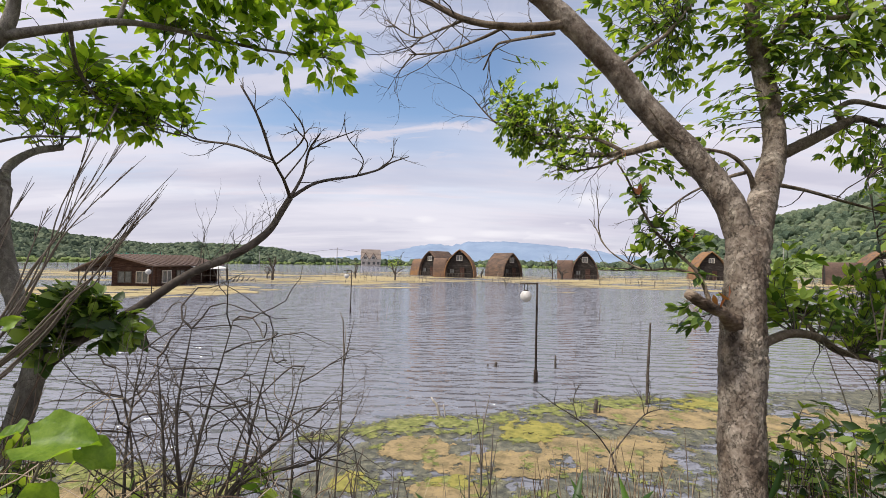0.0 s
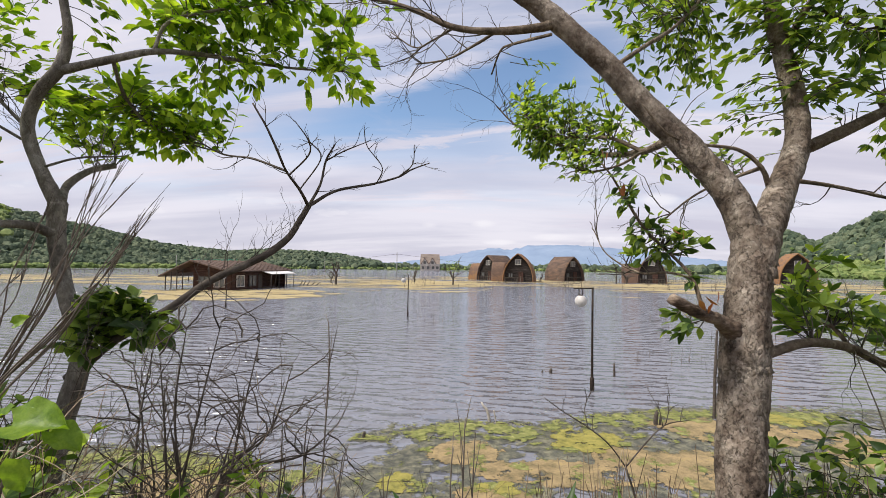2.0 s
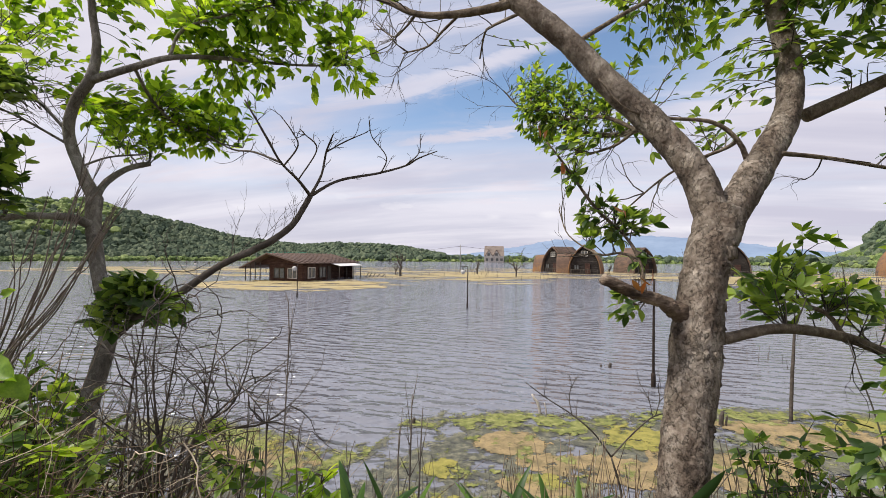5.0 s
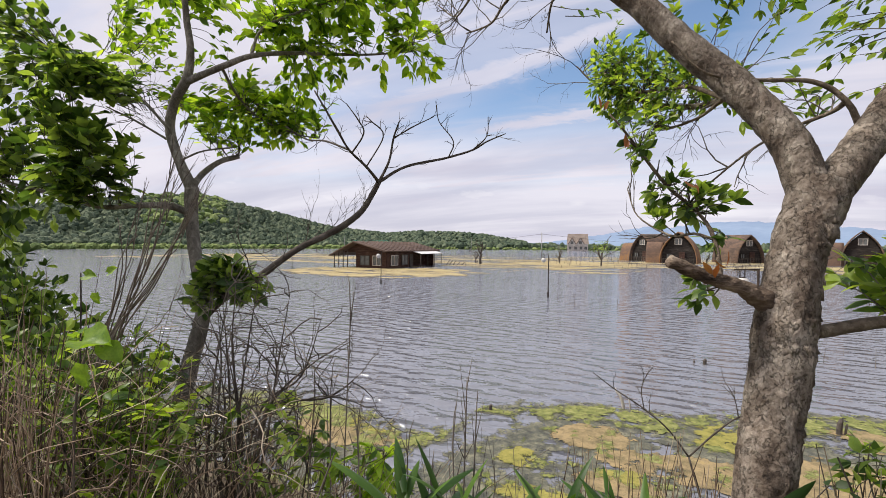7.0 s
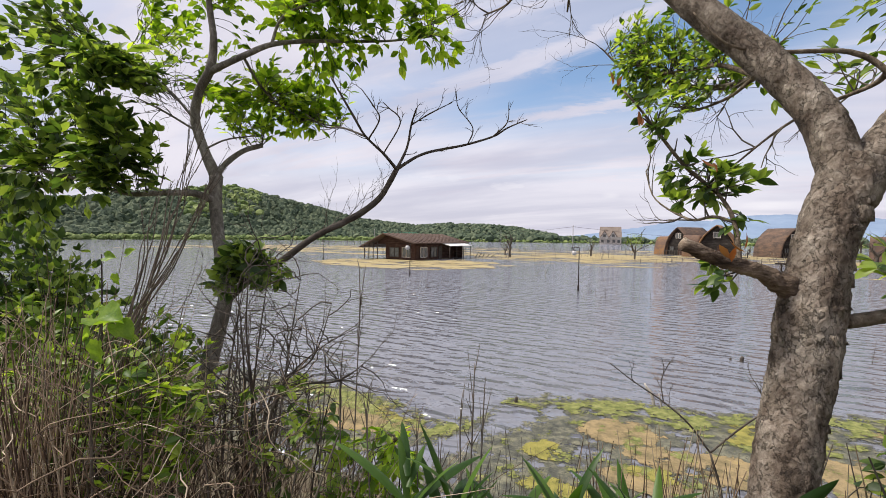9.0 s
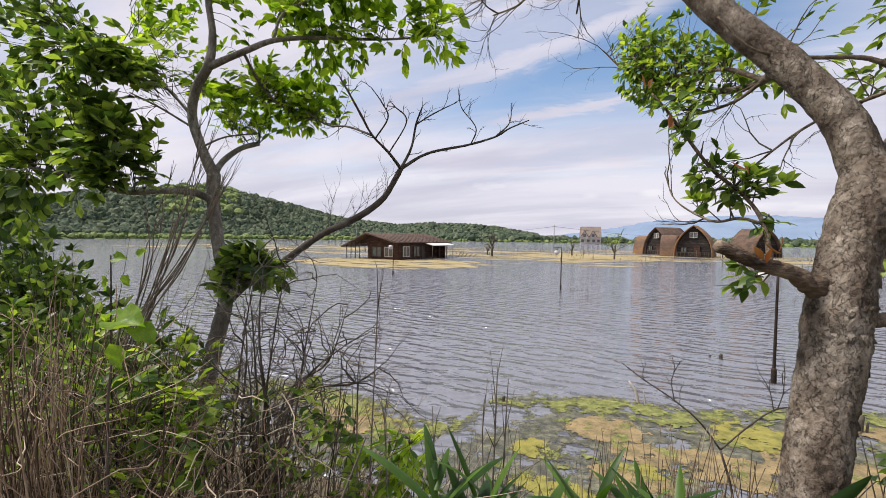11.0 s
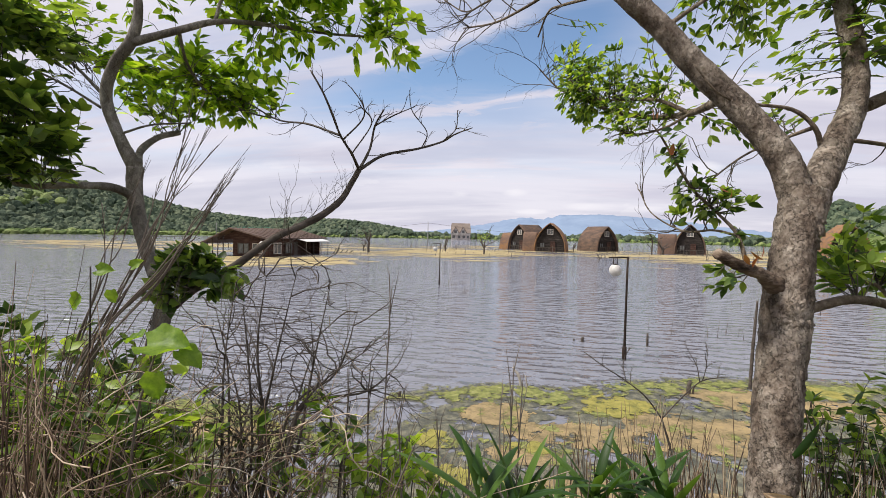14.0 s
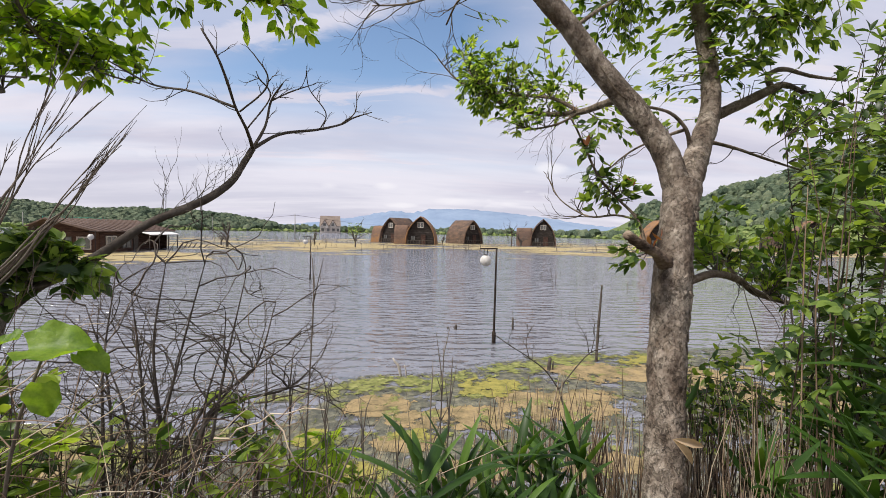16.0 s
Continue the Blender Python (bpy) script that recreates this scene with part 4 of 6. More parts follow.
def lamp_post(x, y, h, globe_side=-1, arm=0.34, r=0.14, label="", turn=0.0):
    t = thing("lamp_post", label, "lamp post", "flooded lamp posts", at=(x, y, 0), rz=turn)
    soup = Soup()
    tube(soup, [(0, 0, -1.0, 0.038), (0, 0, 0.3, 0.036), (0.01, 0, h * 0.6, 0.03), (0.02, 0, h, 0.028)], 10)
    part("post", soup.mesh("post", M["iron"]), t, "slim rusty post")
    soup = Soup()
    tube(soup, [(0, 0, -0.6, 0.062), (0, 0, 0.30, 0.060), (0, 0, 0.36, 0.045)], 12)
    part("collar", soup.mesh("collar", M["iron"]), t)
    soup = Soup()
    tube(soup, [(0.05, 0, h, 0.022), (globe_side * arm * 1.15, 0, h - 0.01, 0.018)], 8)
    part("arm", soup.mesh("arm", M["iron"]), t)
    gx = globe_side * arm * 0.72
    for dx in (-0.05, 0.05):
        soup = Soup()
        tube(soup, [(gx + dx, 0, h, 0.012), (gx + dx, 0, h - 0.2, 0.012)], 6)
        part("hanger", soup.mesh("hanger", M["iron"]), t)
    bm = bmesh.new()
    bmesh.ops.create_uvsphere(bm, u_segments=24, v_segments=14, radius=r)
    for v in bm.verts:
        v.co.z *= 1.04
        v.co += Vector((gx, 0, h - 0.2 - r))
    me = bpy.data.meshes.new("globe")
    bm.to_mesh(me)
    bm.free()
    me.materials.append(M["globe"])
    me.polygons.foreach_set("use_smooth", [True] * len(me.polygons))
    part("globe", me, t, "dirty white glass globe")
    soup = Soup()
    tube(soup, [(gx, 0, h - 0.23, 0.075), (gx, 0, h - 0.18, 0.06)], 14)
    part("cap", soup.mesh("cap", M["iron"]), t)
    return t


lamp_post(4.0, 11.95, 2.82, -1, 0.42, 0.165, "rusty lamp post with a hanging white globe, standing in the lake")
lamp_post(-4.25, 28.4, 2.75, -1, 0.42, 0.15, "slim lamp post with a small globe standing in the lake")
lamp_post(-19.1, 31.9, 2.75, -1, 0.36, 0.19, "lamp post with a white globe in front of the bungalow")
lamp_post(-42.0, 46.0, 2.6, -1, 0.3, 0.14, "lamp post in the water beyond the bungalow")


def utility_pole(x, y, h, label):
    t = thing("utility_pole", label, "utility pole", at=(x, y, 0))
    soup = Soup()
    tube(soup, [(0, 0, -1.5, 0.15), (0, 0, h, 0.10)], 10)
    part("pole", soup.mesh("pole", M["pole"]), t)
    soup = Soup()
    tube(soup, [(-0.9, 0, h - 0.5, 0.05), (0.9, 0, h - 0.45, 0.05)], 6)
    part("crossarm", soup.mesh("crossarm", M["iron"]), t)
    return t


utility_pole(-26.5, 130.0, 7.0, "thin utility pole standing in the lake")
utility_pole(-94.0, 250.0, 7.5, "distant utility pole by the far scrub")
utility_pole(-126.0, 170.0, 6.5, "distant pale pole below the wooded hill")
utility_pole(140.0, 175.0, 14.0, "pale pole on the wooded slope")
for (ax, ay, az_), (bx, by, bz) in (((-26.5, 130, 6.6), (-94, 250, 6.8)), ((-26.5, 130, 6.6), (8, 320, 5.0))):
    soup = Soup()
    pts = []
    for k in range(13):
        q = k / 12
        pts.append((ax + (bx - ax) * q, ay + (by - ay) * q, az_ + (bz - az_) * q - 3.0 * q * (1 - q), 0.035))
    tube(soup, pts, 5)
    tagged(new("overhead_cable", soup.mesh("cable", M["iron"])), "thin overhead cable sagging from the pole", "cable")


def stake(x, y, h, r, lean=(0, 0), label="bare dead stake standing in the water", mat="dead"):
    soup = Soup()
    pts = spline([(0, 0, -0.6, r * 1.1), (lean[0] * 0.4, lean[1] * 0.4, h * 0.4, r), (lean[0] * 0.8, lean[1] * 0.8, h * 0.8, r * 0.85), (lean[0], lean[1], h, r * 0.6)], 0.06)
    tube(soup, pts, 9, 0.12, 12)
    ob = new("stake", soup.mesh("stake", M[mat]))
    ob.location = (x, y, 0)
    return tagged(ob, label, "stake", "stakes in the lake")


stake(6.25, 9.95, 2.0, 0.034, (0.10, 0), "tall dead trunk stake rising from the algae")
stake(5.05, 13.7, 0.42, 0.035)
stake(3.10, 13.8, 0.16, 0.05, (0.03, 0), "stump just above the water")
stake(2.85, 13.9, 0.07, 0.03, (0.02, 0), "stump just above the water")
stake(1.27, 8.98, 0.42, 0.032, (-0.26, 0.05), "bleached broken branch leaning out of the algae", "bleached")
stake(1.34, 9.0, 0.26, 0.016, (-0.06, 0.02), "thin bleached twig beside the broken branch", "bleached")
stake(4.75, 9.3, 0.30, 0.045, (0.05, 0), "short dark stump in the algae")
stake(4.85, 9.3, 0.22, 0.02, (0.03, 0), "short dark stump in the algae")
stake(-1.28, 7.75, 0.13, 0.035, (0.03, 0), "dark stump at the edge of the algae")


def branchy(soup, p, d, length, r, depth, spread=0.7, up=0.25, sides=5):
    """A bare branch that forks again and again."""
    pts, q, dd = [(*p, r)], np.array(p, float), np.array(d, float)
    n = 4
    for k in range(n):
        dd = dd + rvec(0.32) + np.array([0, 0, up * 0.2])
        dd /= np.linalg.norm(dd)
        q = q + dd * length / n
        pts.append((*q, r * (1 - 0.5 * (k + 1) / n)))
        if depth > 0 and k > 0 and random.random() < 0.8:
            e = dd + rvec(spread)
            branchy(soup, q, e / np.linalg.norm(e), length * rnd(0.4, 0.7), r * 0.55, depth - 1, spread, up, max(3, sides - 1))
    tube(soup, pts, sides, cap=False)


def dead_tree(x, y, h, r, seed, label, leaves=False):
    random.seed(seed)
    t = thing("dead_tree", label, "tree", "drowned trees", at=(x, y, 0))
    soup = Soup()
    tube(soup, spline([(0, 0, -0.8, r * 1.2), (rnd(-0.1, 0.1), 0, h * 0.25, r), (rnd(-0.2, 0.2), 0, h * 0.5, r * 0.8)], 0.2), 8, 0.15, 6)
    part("trunk", soup.mesh("trunk", M["dead"]), t)
    soup = Soup()
    for k in range(6):
        z = h * rnd(0.2, 0.5)
        a = rnd(0, 6.3)
        branchy(soup, (0, 0, z), (math.cos(a) * 0.7, math.sin(a) * 0.3, 0.8), h * rnd(0.35, 0.6), r * 0.55, 2, 0.6)
    part("bare_crown", soup.mesh("bare_crown", M["dead"]), t, "bare forked limbs")
    if leaves:
        soup = Soup()
        for _ in range(260):
            p = np.array([rnd(-1, 1) * h * 0.3, rnd(-1, 1) * h * 0.25, h * rnd(0.5, 0.98)])
            leaf(soup, p, rvec(), rvec(), 0.20, 0.10)
        part("crown", soup.mesh("crown", M["leaf_dark"]), t, "sparse green crown")


dead_tree(-24.8, 73.0, 3.6, 0.20, 1, "dead grey tree standing in the lake beside the bungalow")
dead_tree(-5.6, 79.0, 4.2, 0.14, 2, "small tree with a few leaves standing in the lake", True)
dead_tree(-27.5, 78.0, 1.9, 0.12, 3, "dead bush rising from the lake")
dead_tree(-14.0, 88.0, 2.6, 0.16, 4, "blackened drowned tree among the algae")
dead_tree(26.6, 95.0, 5.5, 0.12, 5, "thin dead tree beside the arched hut")
dead_tree(28.9, 96.0, 3.0, 0.20, 6, "stout dead tree between two huts")
dead_tree(12.0, 100.0, 2.0, 0.10, 7, "dead bush by the arched hut")
dead_tree(11.0, 60.0, 1.2, 0.04, 8, "bare drowned bush in open water")
random.seed(11)

t = thing("post_row", "row of old posts with a rail standing in the far shallows", "fence", at=(-140, 132, 0), rz=28)
for k in range(26):
    soup = Soup()
    tube(soup, [(k * 2.6, rnd(-0.2, 0.2), -0.8, 0.11), (k * 2.6 + rnd(-0.15, 0.15), 0, rnd(0.9, 1.7), 0.08)], 6)
    part("post", soup.mesh("post", M["dead"]), t)
soup = Soup()
tube(soup, [(0, 0, 0.8, 0.06), (30, 0.1, 0.75, 0.06), (65, 0, 0.8, 0.06)], 5)
part("rail", soup.mesh("rail", M["dead"]), t)

# reeds and broken stalks that stand in the shallows far out
soup = Soup()
for _ in range(900):
    x, y = rnd(-60, 95), rnd(62, 120)
    if noise.noise(Vector((x * 0.05, y * 0.08, 0))) < -0.1:
        continue
    h = rnd(0.3, 1.5)
    tube(soup, [(x, y, -0.2, 0.035), (x + rnd(-0.1, 0.1), y, h * 0.6, 0.03), (x + rnd(-0.3, 0.3), y, h, 0.015)], 3, cap=False)
for _ in range(160):
    x, y = rnd(-12, 30), rnd(20, 60)
    if noise.noise(Vector((x * 0.2, y * 0.2, 5))) < 0.2:
        continue
    tube(soup, [(x, y, -0.2, 0.02), (x + rnd(-0.1, 0.1), y, rnd(0.2, 0.8), 0.008)], 3, cap=False)
for _ in range(150):
    x, y = rnd(5, 26), rnd(15, 30)
    if noise.noise(Vector((x * 0.22, y * 0.3, 9))) < 0.12:
        continue
    tube(soup, [(x, y, -0.2, 0.012), (x + rnd(-0.1, 0.1), y, rnd(0.2, 0.7), 0.004)], 3, cap=False)
tagged(new("drowned_stalks", soup.mesh("drowned_stalks", M["stalk"])), "broken stalks and reeds standing in the shallows", "reeds", kind="stuff")

# ---- the two trees on the bank ----


def limb_rows(pts, step):
    return spline(pts, step)


def limb(tree, name, pts, mat, sides=12, rough=0.07, step=0.03, freq=24, label="", plate=0.0):
    soup = Soup()
    tube(soup, limb_rows(pts, step), sides, rough, freq, plate=plate)
    return part(name, soup.mesh(name, mat), tree, label)


def slim(rows, k):
    """The same limb, thinner."""
    return [(x, y, z, r * k) for x, y, z, r in rows]


def bare_twigs(soup, pts, count, length, r=0.0022, depth=2, from_=0.25, up=0.1, spread=0.8):
    """Fine bare twigs along a limb."""
    rows = spline(pts, 0.02)
    for _ in range(count):
        i = random.randrange(int(len(rows) * from_), len(rows))
        tan = rows[min(i + 1, len(rows) - 1)][:3] - rows[max(i - 1, 0)][:3]
        tan /= np.linalg.norm(tan) + 1e-9
        d = tan * 0.8 + rvec(spread) + np.array([0, 0, up])
        branchy(soup, rows[i][:3], d / np.linalg.norm(d), length * rnd(0.5, 1.2), r, depth, 0.75, up, 4)


def sprays(leaves, twigs, limbs, blobs, count, size, width=0.5, reach=0.26, per=(5, 9), droop=0.1):
    """Leafy twigs that fill the blobs (centre, radii) and grow from the nearest limb."""
    cloud = np.concatenate([spline(p, 0.03)[:, :3] for p in limbs])
    weights = [b[1][0] * b[1][1] * b[1][2] * (b[2] if len(b) > 2 else 1.0) for b in blobs]
    for _ in range(count):
        b = random.choices(blobs, weights)[0]
        d = rvec(random.random() ** 0.45 * 1.08)
        end = np.array(b[0]) + d * np.array(b[1])
        near = cloud[np.argmin(((cloud - end) ** 2).sum(1))]
        gap = end - near
        dist = np.linalg.norm(gap) + 1e-6
        start = near if dist < reach * 1.4 else end - gap / dist * reach * rnd(0.7, 1.2)
        mid = (start + end) / 2 + rvec(0.03) + np.array([0, 0, 0.02])
        rows = spline([(*start, 0.0022), (*mid, 0.0016), (*end, 0.0008)], 0.03)
        tube(twigs, rows, 3, cap=False)
        ax = end - start
        ax /= np.linalg.norm(ax) + 1e-9
        n = random.randint(*per)
        flat = np.array([0, 0, 1]) + rvec(0.75)
        over = np.cross(ax, flat)
        over /= np.linalg.norm(over) + 1e-9
        fan = random.randint(3, 5)
        for k in range(n):
            L = size * rnd(0.7, 1.2)
            if k < fan:
                # a rosette of leaves at the tip
                a = (k - (fan - 1) / 2) * rnd(0.5, 0.75)
                p = rows[-1][:3]
                way = ax * math.cos(a) + over * math.sin(a) + rvec(0.18) + np.array([0, 0, -droop])
            else:
                q = 0.85 - 0.7 * (k - fan) / max(1, n - fan)
                p = rows[min(len(rows) - 1, int(q * (len(rows) - 1)))][:3]
                way = ax * rnd(0.4, 0.9) + over * (1 if k % 2 else -1) * rnd(0.7, 1.1) + rvec(0.25) + np.array([0, 0, -droop])
            leaf(leaves, p, way, flat + rvec(0.5), L, L * width, rnd(0.1, 0.4), rnd(0.05, 0.35))


def shag(tree, rows, count, mat):
    """Loose flakes of bark that curl off the trunk."""
    soup = Soup()
    for _ in range(count):
        i = random.randrange(4, len(rows) - 4)
        c, r = rows[i][:3], rows[i][3]
        a = rnd(0, 6.3)
        out = np.array([math.cos(a), math.sin(a), 0])
        side = np.array([-math.sin(a), math.cos(a), 0])
        w, h, t = rnd(0.005, 0.020), rnd(0.010, 0.035), rnd(0.001, 0.0055)
        p = c + out * r * 1.0
        v = []
        for u in (-1, 0, 1):
            for q in (0, 0.5, 1):
                lift = t * (q * rnd(0.3, 1.2)) * (0.5 + 0.5 * abs(u)) - 0.002
                v.append(p + side * u * w * rnd(0.7, 1.1) + out * lift + np.array([0, 0, -h * q]))
        v += [x - out * 0.006 for x in v]
        f = []
        for u in range(2):
            for q in range(2):
                k = u * 3 + q
                f += [(k, k + 1, k + 4, k + 3), (9 + k, 9 + k + 3, 9 + k + 4, 9 + k + 1)]
        f += [(0, 9, 10, 1), (1, 10, 11, 2), (2, 11, 14, 5), (5, 14, 17, 8), (8, 17, 16, 7), (7, 16, 15, 6), (6, 15, 12, 3), (3, 12, 9, 0)]
        soup.add(v, f)
    return tagged(part("loose_bark", soup.mesh("loose_bark", mat), tree, "peeling bark flakes"), kind="stuff")


random.seed(3)
tree_r = thing("tree", "forked tree with mottled flaking bark on the lake bank", "tree", "trees on the bank")
R_TRUNK = [(1.66, -0.06, 1.60, 0.105), (1.72, -0.02, 1.9, 0.076), (1.758, 0.03, 2.2, 0.064), (1.800, 0.098, 2.45, 0.0605), (1.838, 0.166, 2.70, 0.0592), (1.875, 0.230, 2.95, 0.059),
           (1.898, 0.258, 3.10, 0.0605), (1.908, 0.268, 3.20, 0.0620), (1.938, 0.302, 3.36, 0.0560), (1.982, 0.350, 3.47, 0.062), (1.996, 0.365, 3.52, 0.060)]
limb(tree_r, "trunk", R_TRUNK, M["bark"], 100, 0.06, 0.006, 34, "mottled grey-brown flaking trunk", 0.045)
shag(tree_r, limb_rows(R_TRUNK, 0.02), 380, M["bark"])
R_LIMBS = dict(
    left=[(1.985, 0.36, 3.46, 0.052), (1.942, 0.385, 3.62, 0.050), (1.872, 0.41, 3.735, 0.0475), (1.80, 0.43, 3.83, 0.0458), (1.706, 0.44, 3.934, 0.044), (1.585, 0.44, 4.075, 0.0419), (1.487, 0.43, 4.167, 0.0406), (1.381, 0.43, 4.267, 0.0396), (1.272, 0.419, 4.346, 0.0347), (1.137, 0.419, 4.45, 0.0298), (0.984, 0.482, 4.653, 0.0239)],
    right=[(2.020, 0.375, 3.51, 0.0506), (2.138, 0.490, 3.668, 0.0474), (2.251, 0.588, 3.847, 0.0415), (2.276, 0.641, 4.042, 0.0381), (2.252, 0.672, 4.235, 0.0342), (2.242, 0.694, 4.406, 0.0297), (2.287, 0.715, 4.607, 0.0264), (2.362, 0.746, 4.87, 0.0196)],
)
limb(tree_r, "limb", slim(R_LIMBS["left"], 0.87), M["bark"], 60, 0.06, 0.008, 30, "thick leaning limb", 0.03)
limb(tree_r, "limb", slim(R_LIMBS["right"], 0.92), M["bark"], 56, 0.06, 0.008, 30, "thick upright limb", 0.03)
STUB = [(1.925, 0.29, 3.16, 0.040), (1.886, 0.262, 3.225, 0.031), (1.835, 0.226, 3.268, 0.0205), (1.79, 0.196, 3.287, 0.0155), (1.738, 0.166, 3.304, 0.0150), (1.70, 0.145, 3.320, 0.0160), (1.665, 0.126, 3.338, 0.0125)]
limb(tree_r, "broken_stub", STUB, M["stub"], 48, 0.22, 0.004, 70, "broken-off weathered branch stub", 0.16)
R_BRANCHES = [
    [(2.325, 0.641, 3.847, 0.0228), (2.495, 0.694, 3.926, 0.0212), (2.665, 0.746, 4.005, 0.0196), (2.763, 0.778, 4.037, 0.0131), (2.986, 0.852, 4.014, 0.0098), (3.256, 0.957, 4.022, 0.0067)],
    [(2.661, 0.746, 4.005, 0.0147), (2.666, 0.778, 4.072, 0.0117), (2.76, 0.799, 4.117, 0.0108), (2.957, 0.852, 4.114, 0.0082), (3.2, 0.904, 4.123, 0.0057)],
    [(2.18, 0.483, 3.699, 0.0074), (2.336, 0.535, 3.687, 0.006), (2.532, 0.588, 3.656, 0.0052), (2.761, 0.641, 3.621, 0.0036)],
    [(1.974, 0.293, 3.177, 0.0158), (2.139, 0.377, 3.2, 0.0136), (2.369, 0.535, 3.162, 0.0146), (2.596, 0.693, 3.084, 0.0133), (2.988, 0.904, 3.001, 0.01), (3.434, 1.116, 2.931, 0.007)],
    [(2.369, 0.535, 3.162, 0.008), (2.351, 0.588, 3.223, 0.0069), (2.276, 0.588, 3.255, 0.0055), (2.238, 0.609, 3.295, 0.004)],
    [(1.774, 0.198, 3.281, 0.0064), (1.765, 0.25, 3.386, 0.0054), (1.737, 0.324, 3.455, 0.0044), (1.666, 0.324, 3.526, 0.0045), (1.598, 0.293, 3.619, 0.0037), (1.557, 0.271, 3.676, 0.0029), (1.527, 0.261, 3.712, 0.0022)],
    [(1.765, 0.25, 3.386, 0.0041), (1.728, 0.324, 3.402, 0.0037), (1.678, 0.43, 3.4, 0.0032), (1.593, 0.482, 3.459, 0.0021), (1.563, 0.535, 3.542, 0.0018)],
    [(1.429, 0.43, 4.228, 0.0171), (1.378, 0.419, 4.203, 0.0154), (1.214, 0.419, 4.196, 0.0122), (1.082, 0.44, 4.227, 0.0107), (0.966, 0.482, 4.304, 0.0091), (0.853, 0.535, 4.377, 0.0075), (0.692, 0.588, 4.448, 0.0057)],
]
R_BRANCHES += [
    [(1.807, 0.504, 3.845, 0.0167), (1.85, 0.694, 3.884, 0.016), (1.877, 1.01, 3.931, 0.0147), (1.806, 1.274, 3.982, 0.013), (1.669, 1.485, 4.063, 0.0115), (1.512, 1.59, 4.161, 0.0091), (1.351, 1.643, 4.26, 0.0062), (1.236, 1.696, 4.398, 0.004)],
    [(1.877, 1.01, 3.931, 0.0102), (1.778, 1.116, 4.02, 0.0085), (1.702, 1.326, 4.091, 0.0081), (1.511, 1.432, 4.134, 0.0057), (1.402, 1.537, 4.278, 0.0045)],
    [(1.877, 1.01, 3.931, 0.0079), (1.805, 1.116, 3.894, 0.006), (1.699, 1.221, 3.887, 0.0051), (1.626, 1.326, 3.937, 0.0041)],
    [(2.113, 0.504, 3.675, 0.0092), (2.078, 0.483, 3.742, 0.0077), (2.008, 0.482, 3.801, 0.0062), (1.856, 0.43, 3.81, 0.0047), (1.75, 0.377, 3.829, 0.0031), (1.675, 0.377, 3.922, 0.0023)],
    [(2.078, 0.483, 3.742, 0.0077), (2.077, 0.588, 3.742, 0.0058), (1.968, 0.588, 3.698, 0.0043), (1.882, 0.588, 3.644, 0.0035), (1.774, 0.588, 3.547, 0.0022)],
]
R_BRANCHES += [
    [(1.597, 0.461, 4.069, 0.0085), (1.757, 0.588, 4.21, 0.0072), (1.899, 0.694, 4.33, 0.0066), (2.077, 0.799, 4.534, 0.0058), (2.27, 0.904, 4.754, 0.005)],
    [(2.263, 0.672, 4.212, 0.0119), (2.324, 0.588, 4.351, 0.0126), (2.453, 0.535, 4.325, 0.0088), (2.613, 0.482, 4.341, 0.006), (2.782, 0.482, 4.386, 0.0045)],
    [(2.341, 0.609, 4.329, 0.008), (2.411, 0.588, 4.265, 0.0062), (2.476, 0.588, 4.234, 0.0045), (2.587, 0.588, 4.268, 0.0037)],
    [(1.424, 0.588, 4.264, 0.0066), (1.29, 0.799, 4.336, 0.0054), (1.245, 0.904, 4.361, 0.0046), (1.207, 1.01, 4.303, 0.0036)],
    [(1.225, 0.482, 4.228, 0.0054), (1.136, 0.588, 4.231, 0.0049), (1.016, 0.799, 4.283, 0.0044), (0.869, 0.904, 4.316, 0.0029)],
    [(1.082, 0.44, 4.227, 0.0053), (0.988, 0.588, 4.261, 0.0039), (0.9, 0.694, 4.289, 0.0031), (0.778, 0.799, 4.411, 0.0022)],
]
for b in R_BRANCHES:
    limb(tree_r, "branch", b, M["limb"], 10, 0.07, 0.02, 40)
twigs, leaves = Soup(), Soup()
for b, n, l in ((R_BRANCHES[7], 16, 0.22), (R_BRANCHES[8], 14, 0.26), (R_BRANCHES[16], 6, 0.16), (R_BRANCHES[17], 10, 0.2), (R_BRANCHES[18], 10, 0.2),
                (R_BRANCHES[6], 8, 0.14), (R_BRANCHES[12], 6, 0.14), (R_BRANCHES[10], 6, 0.16), (R_BRANCHES[2], 4, 0.18), (R_BRANCHES[3], 6, 0.2)):
    bare_twigs(twigs, b, n, l, 0.0024, 2)
ALL_R = [R_LIMBS["left"], R_LIMBS["right"], *R_BRANCHES]
sprays(leaves, twigs, ALL_R, [
    ((1.58, 1.45, 4.20), (0.26, 0.22, 0.19)), ((1.77, 1.25, 4.06), (0.24, 0.20, 0.14)), ((1.48, 1.50, 4.12), (0.14, 0.15, 0.14)), ((1.45, 1.60, 4.37), (0.12, 0.15, 0.16)), ((1.63, 1.20, 3.91), (0.14, 0.12, 0.06))], 260, 0.044, 0.42, 0.2)
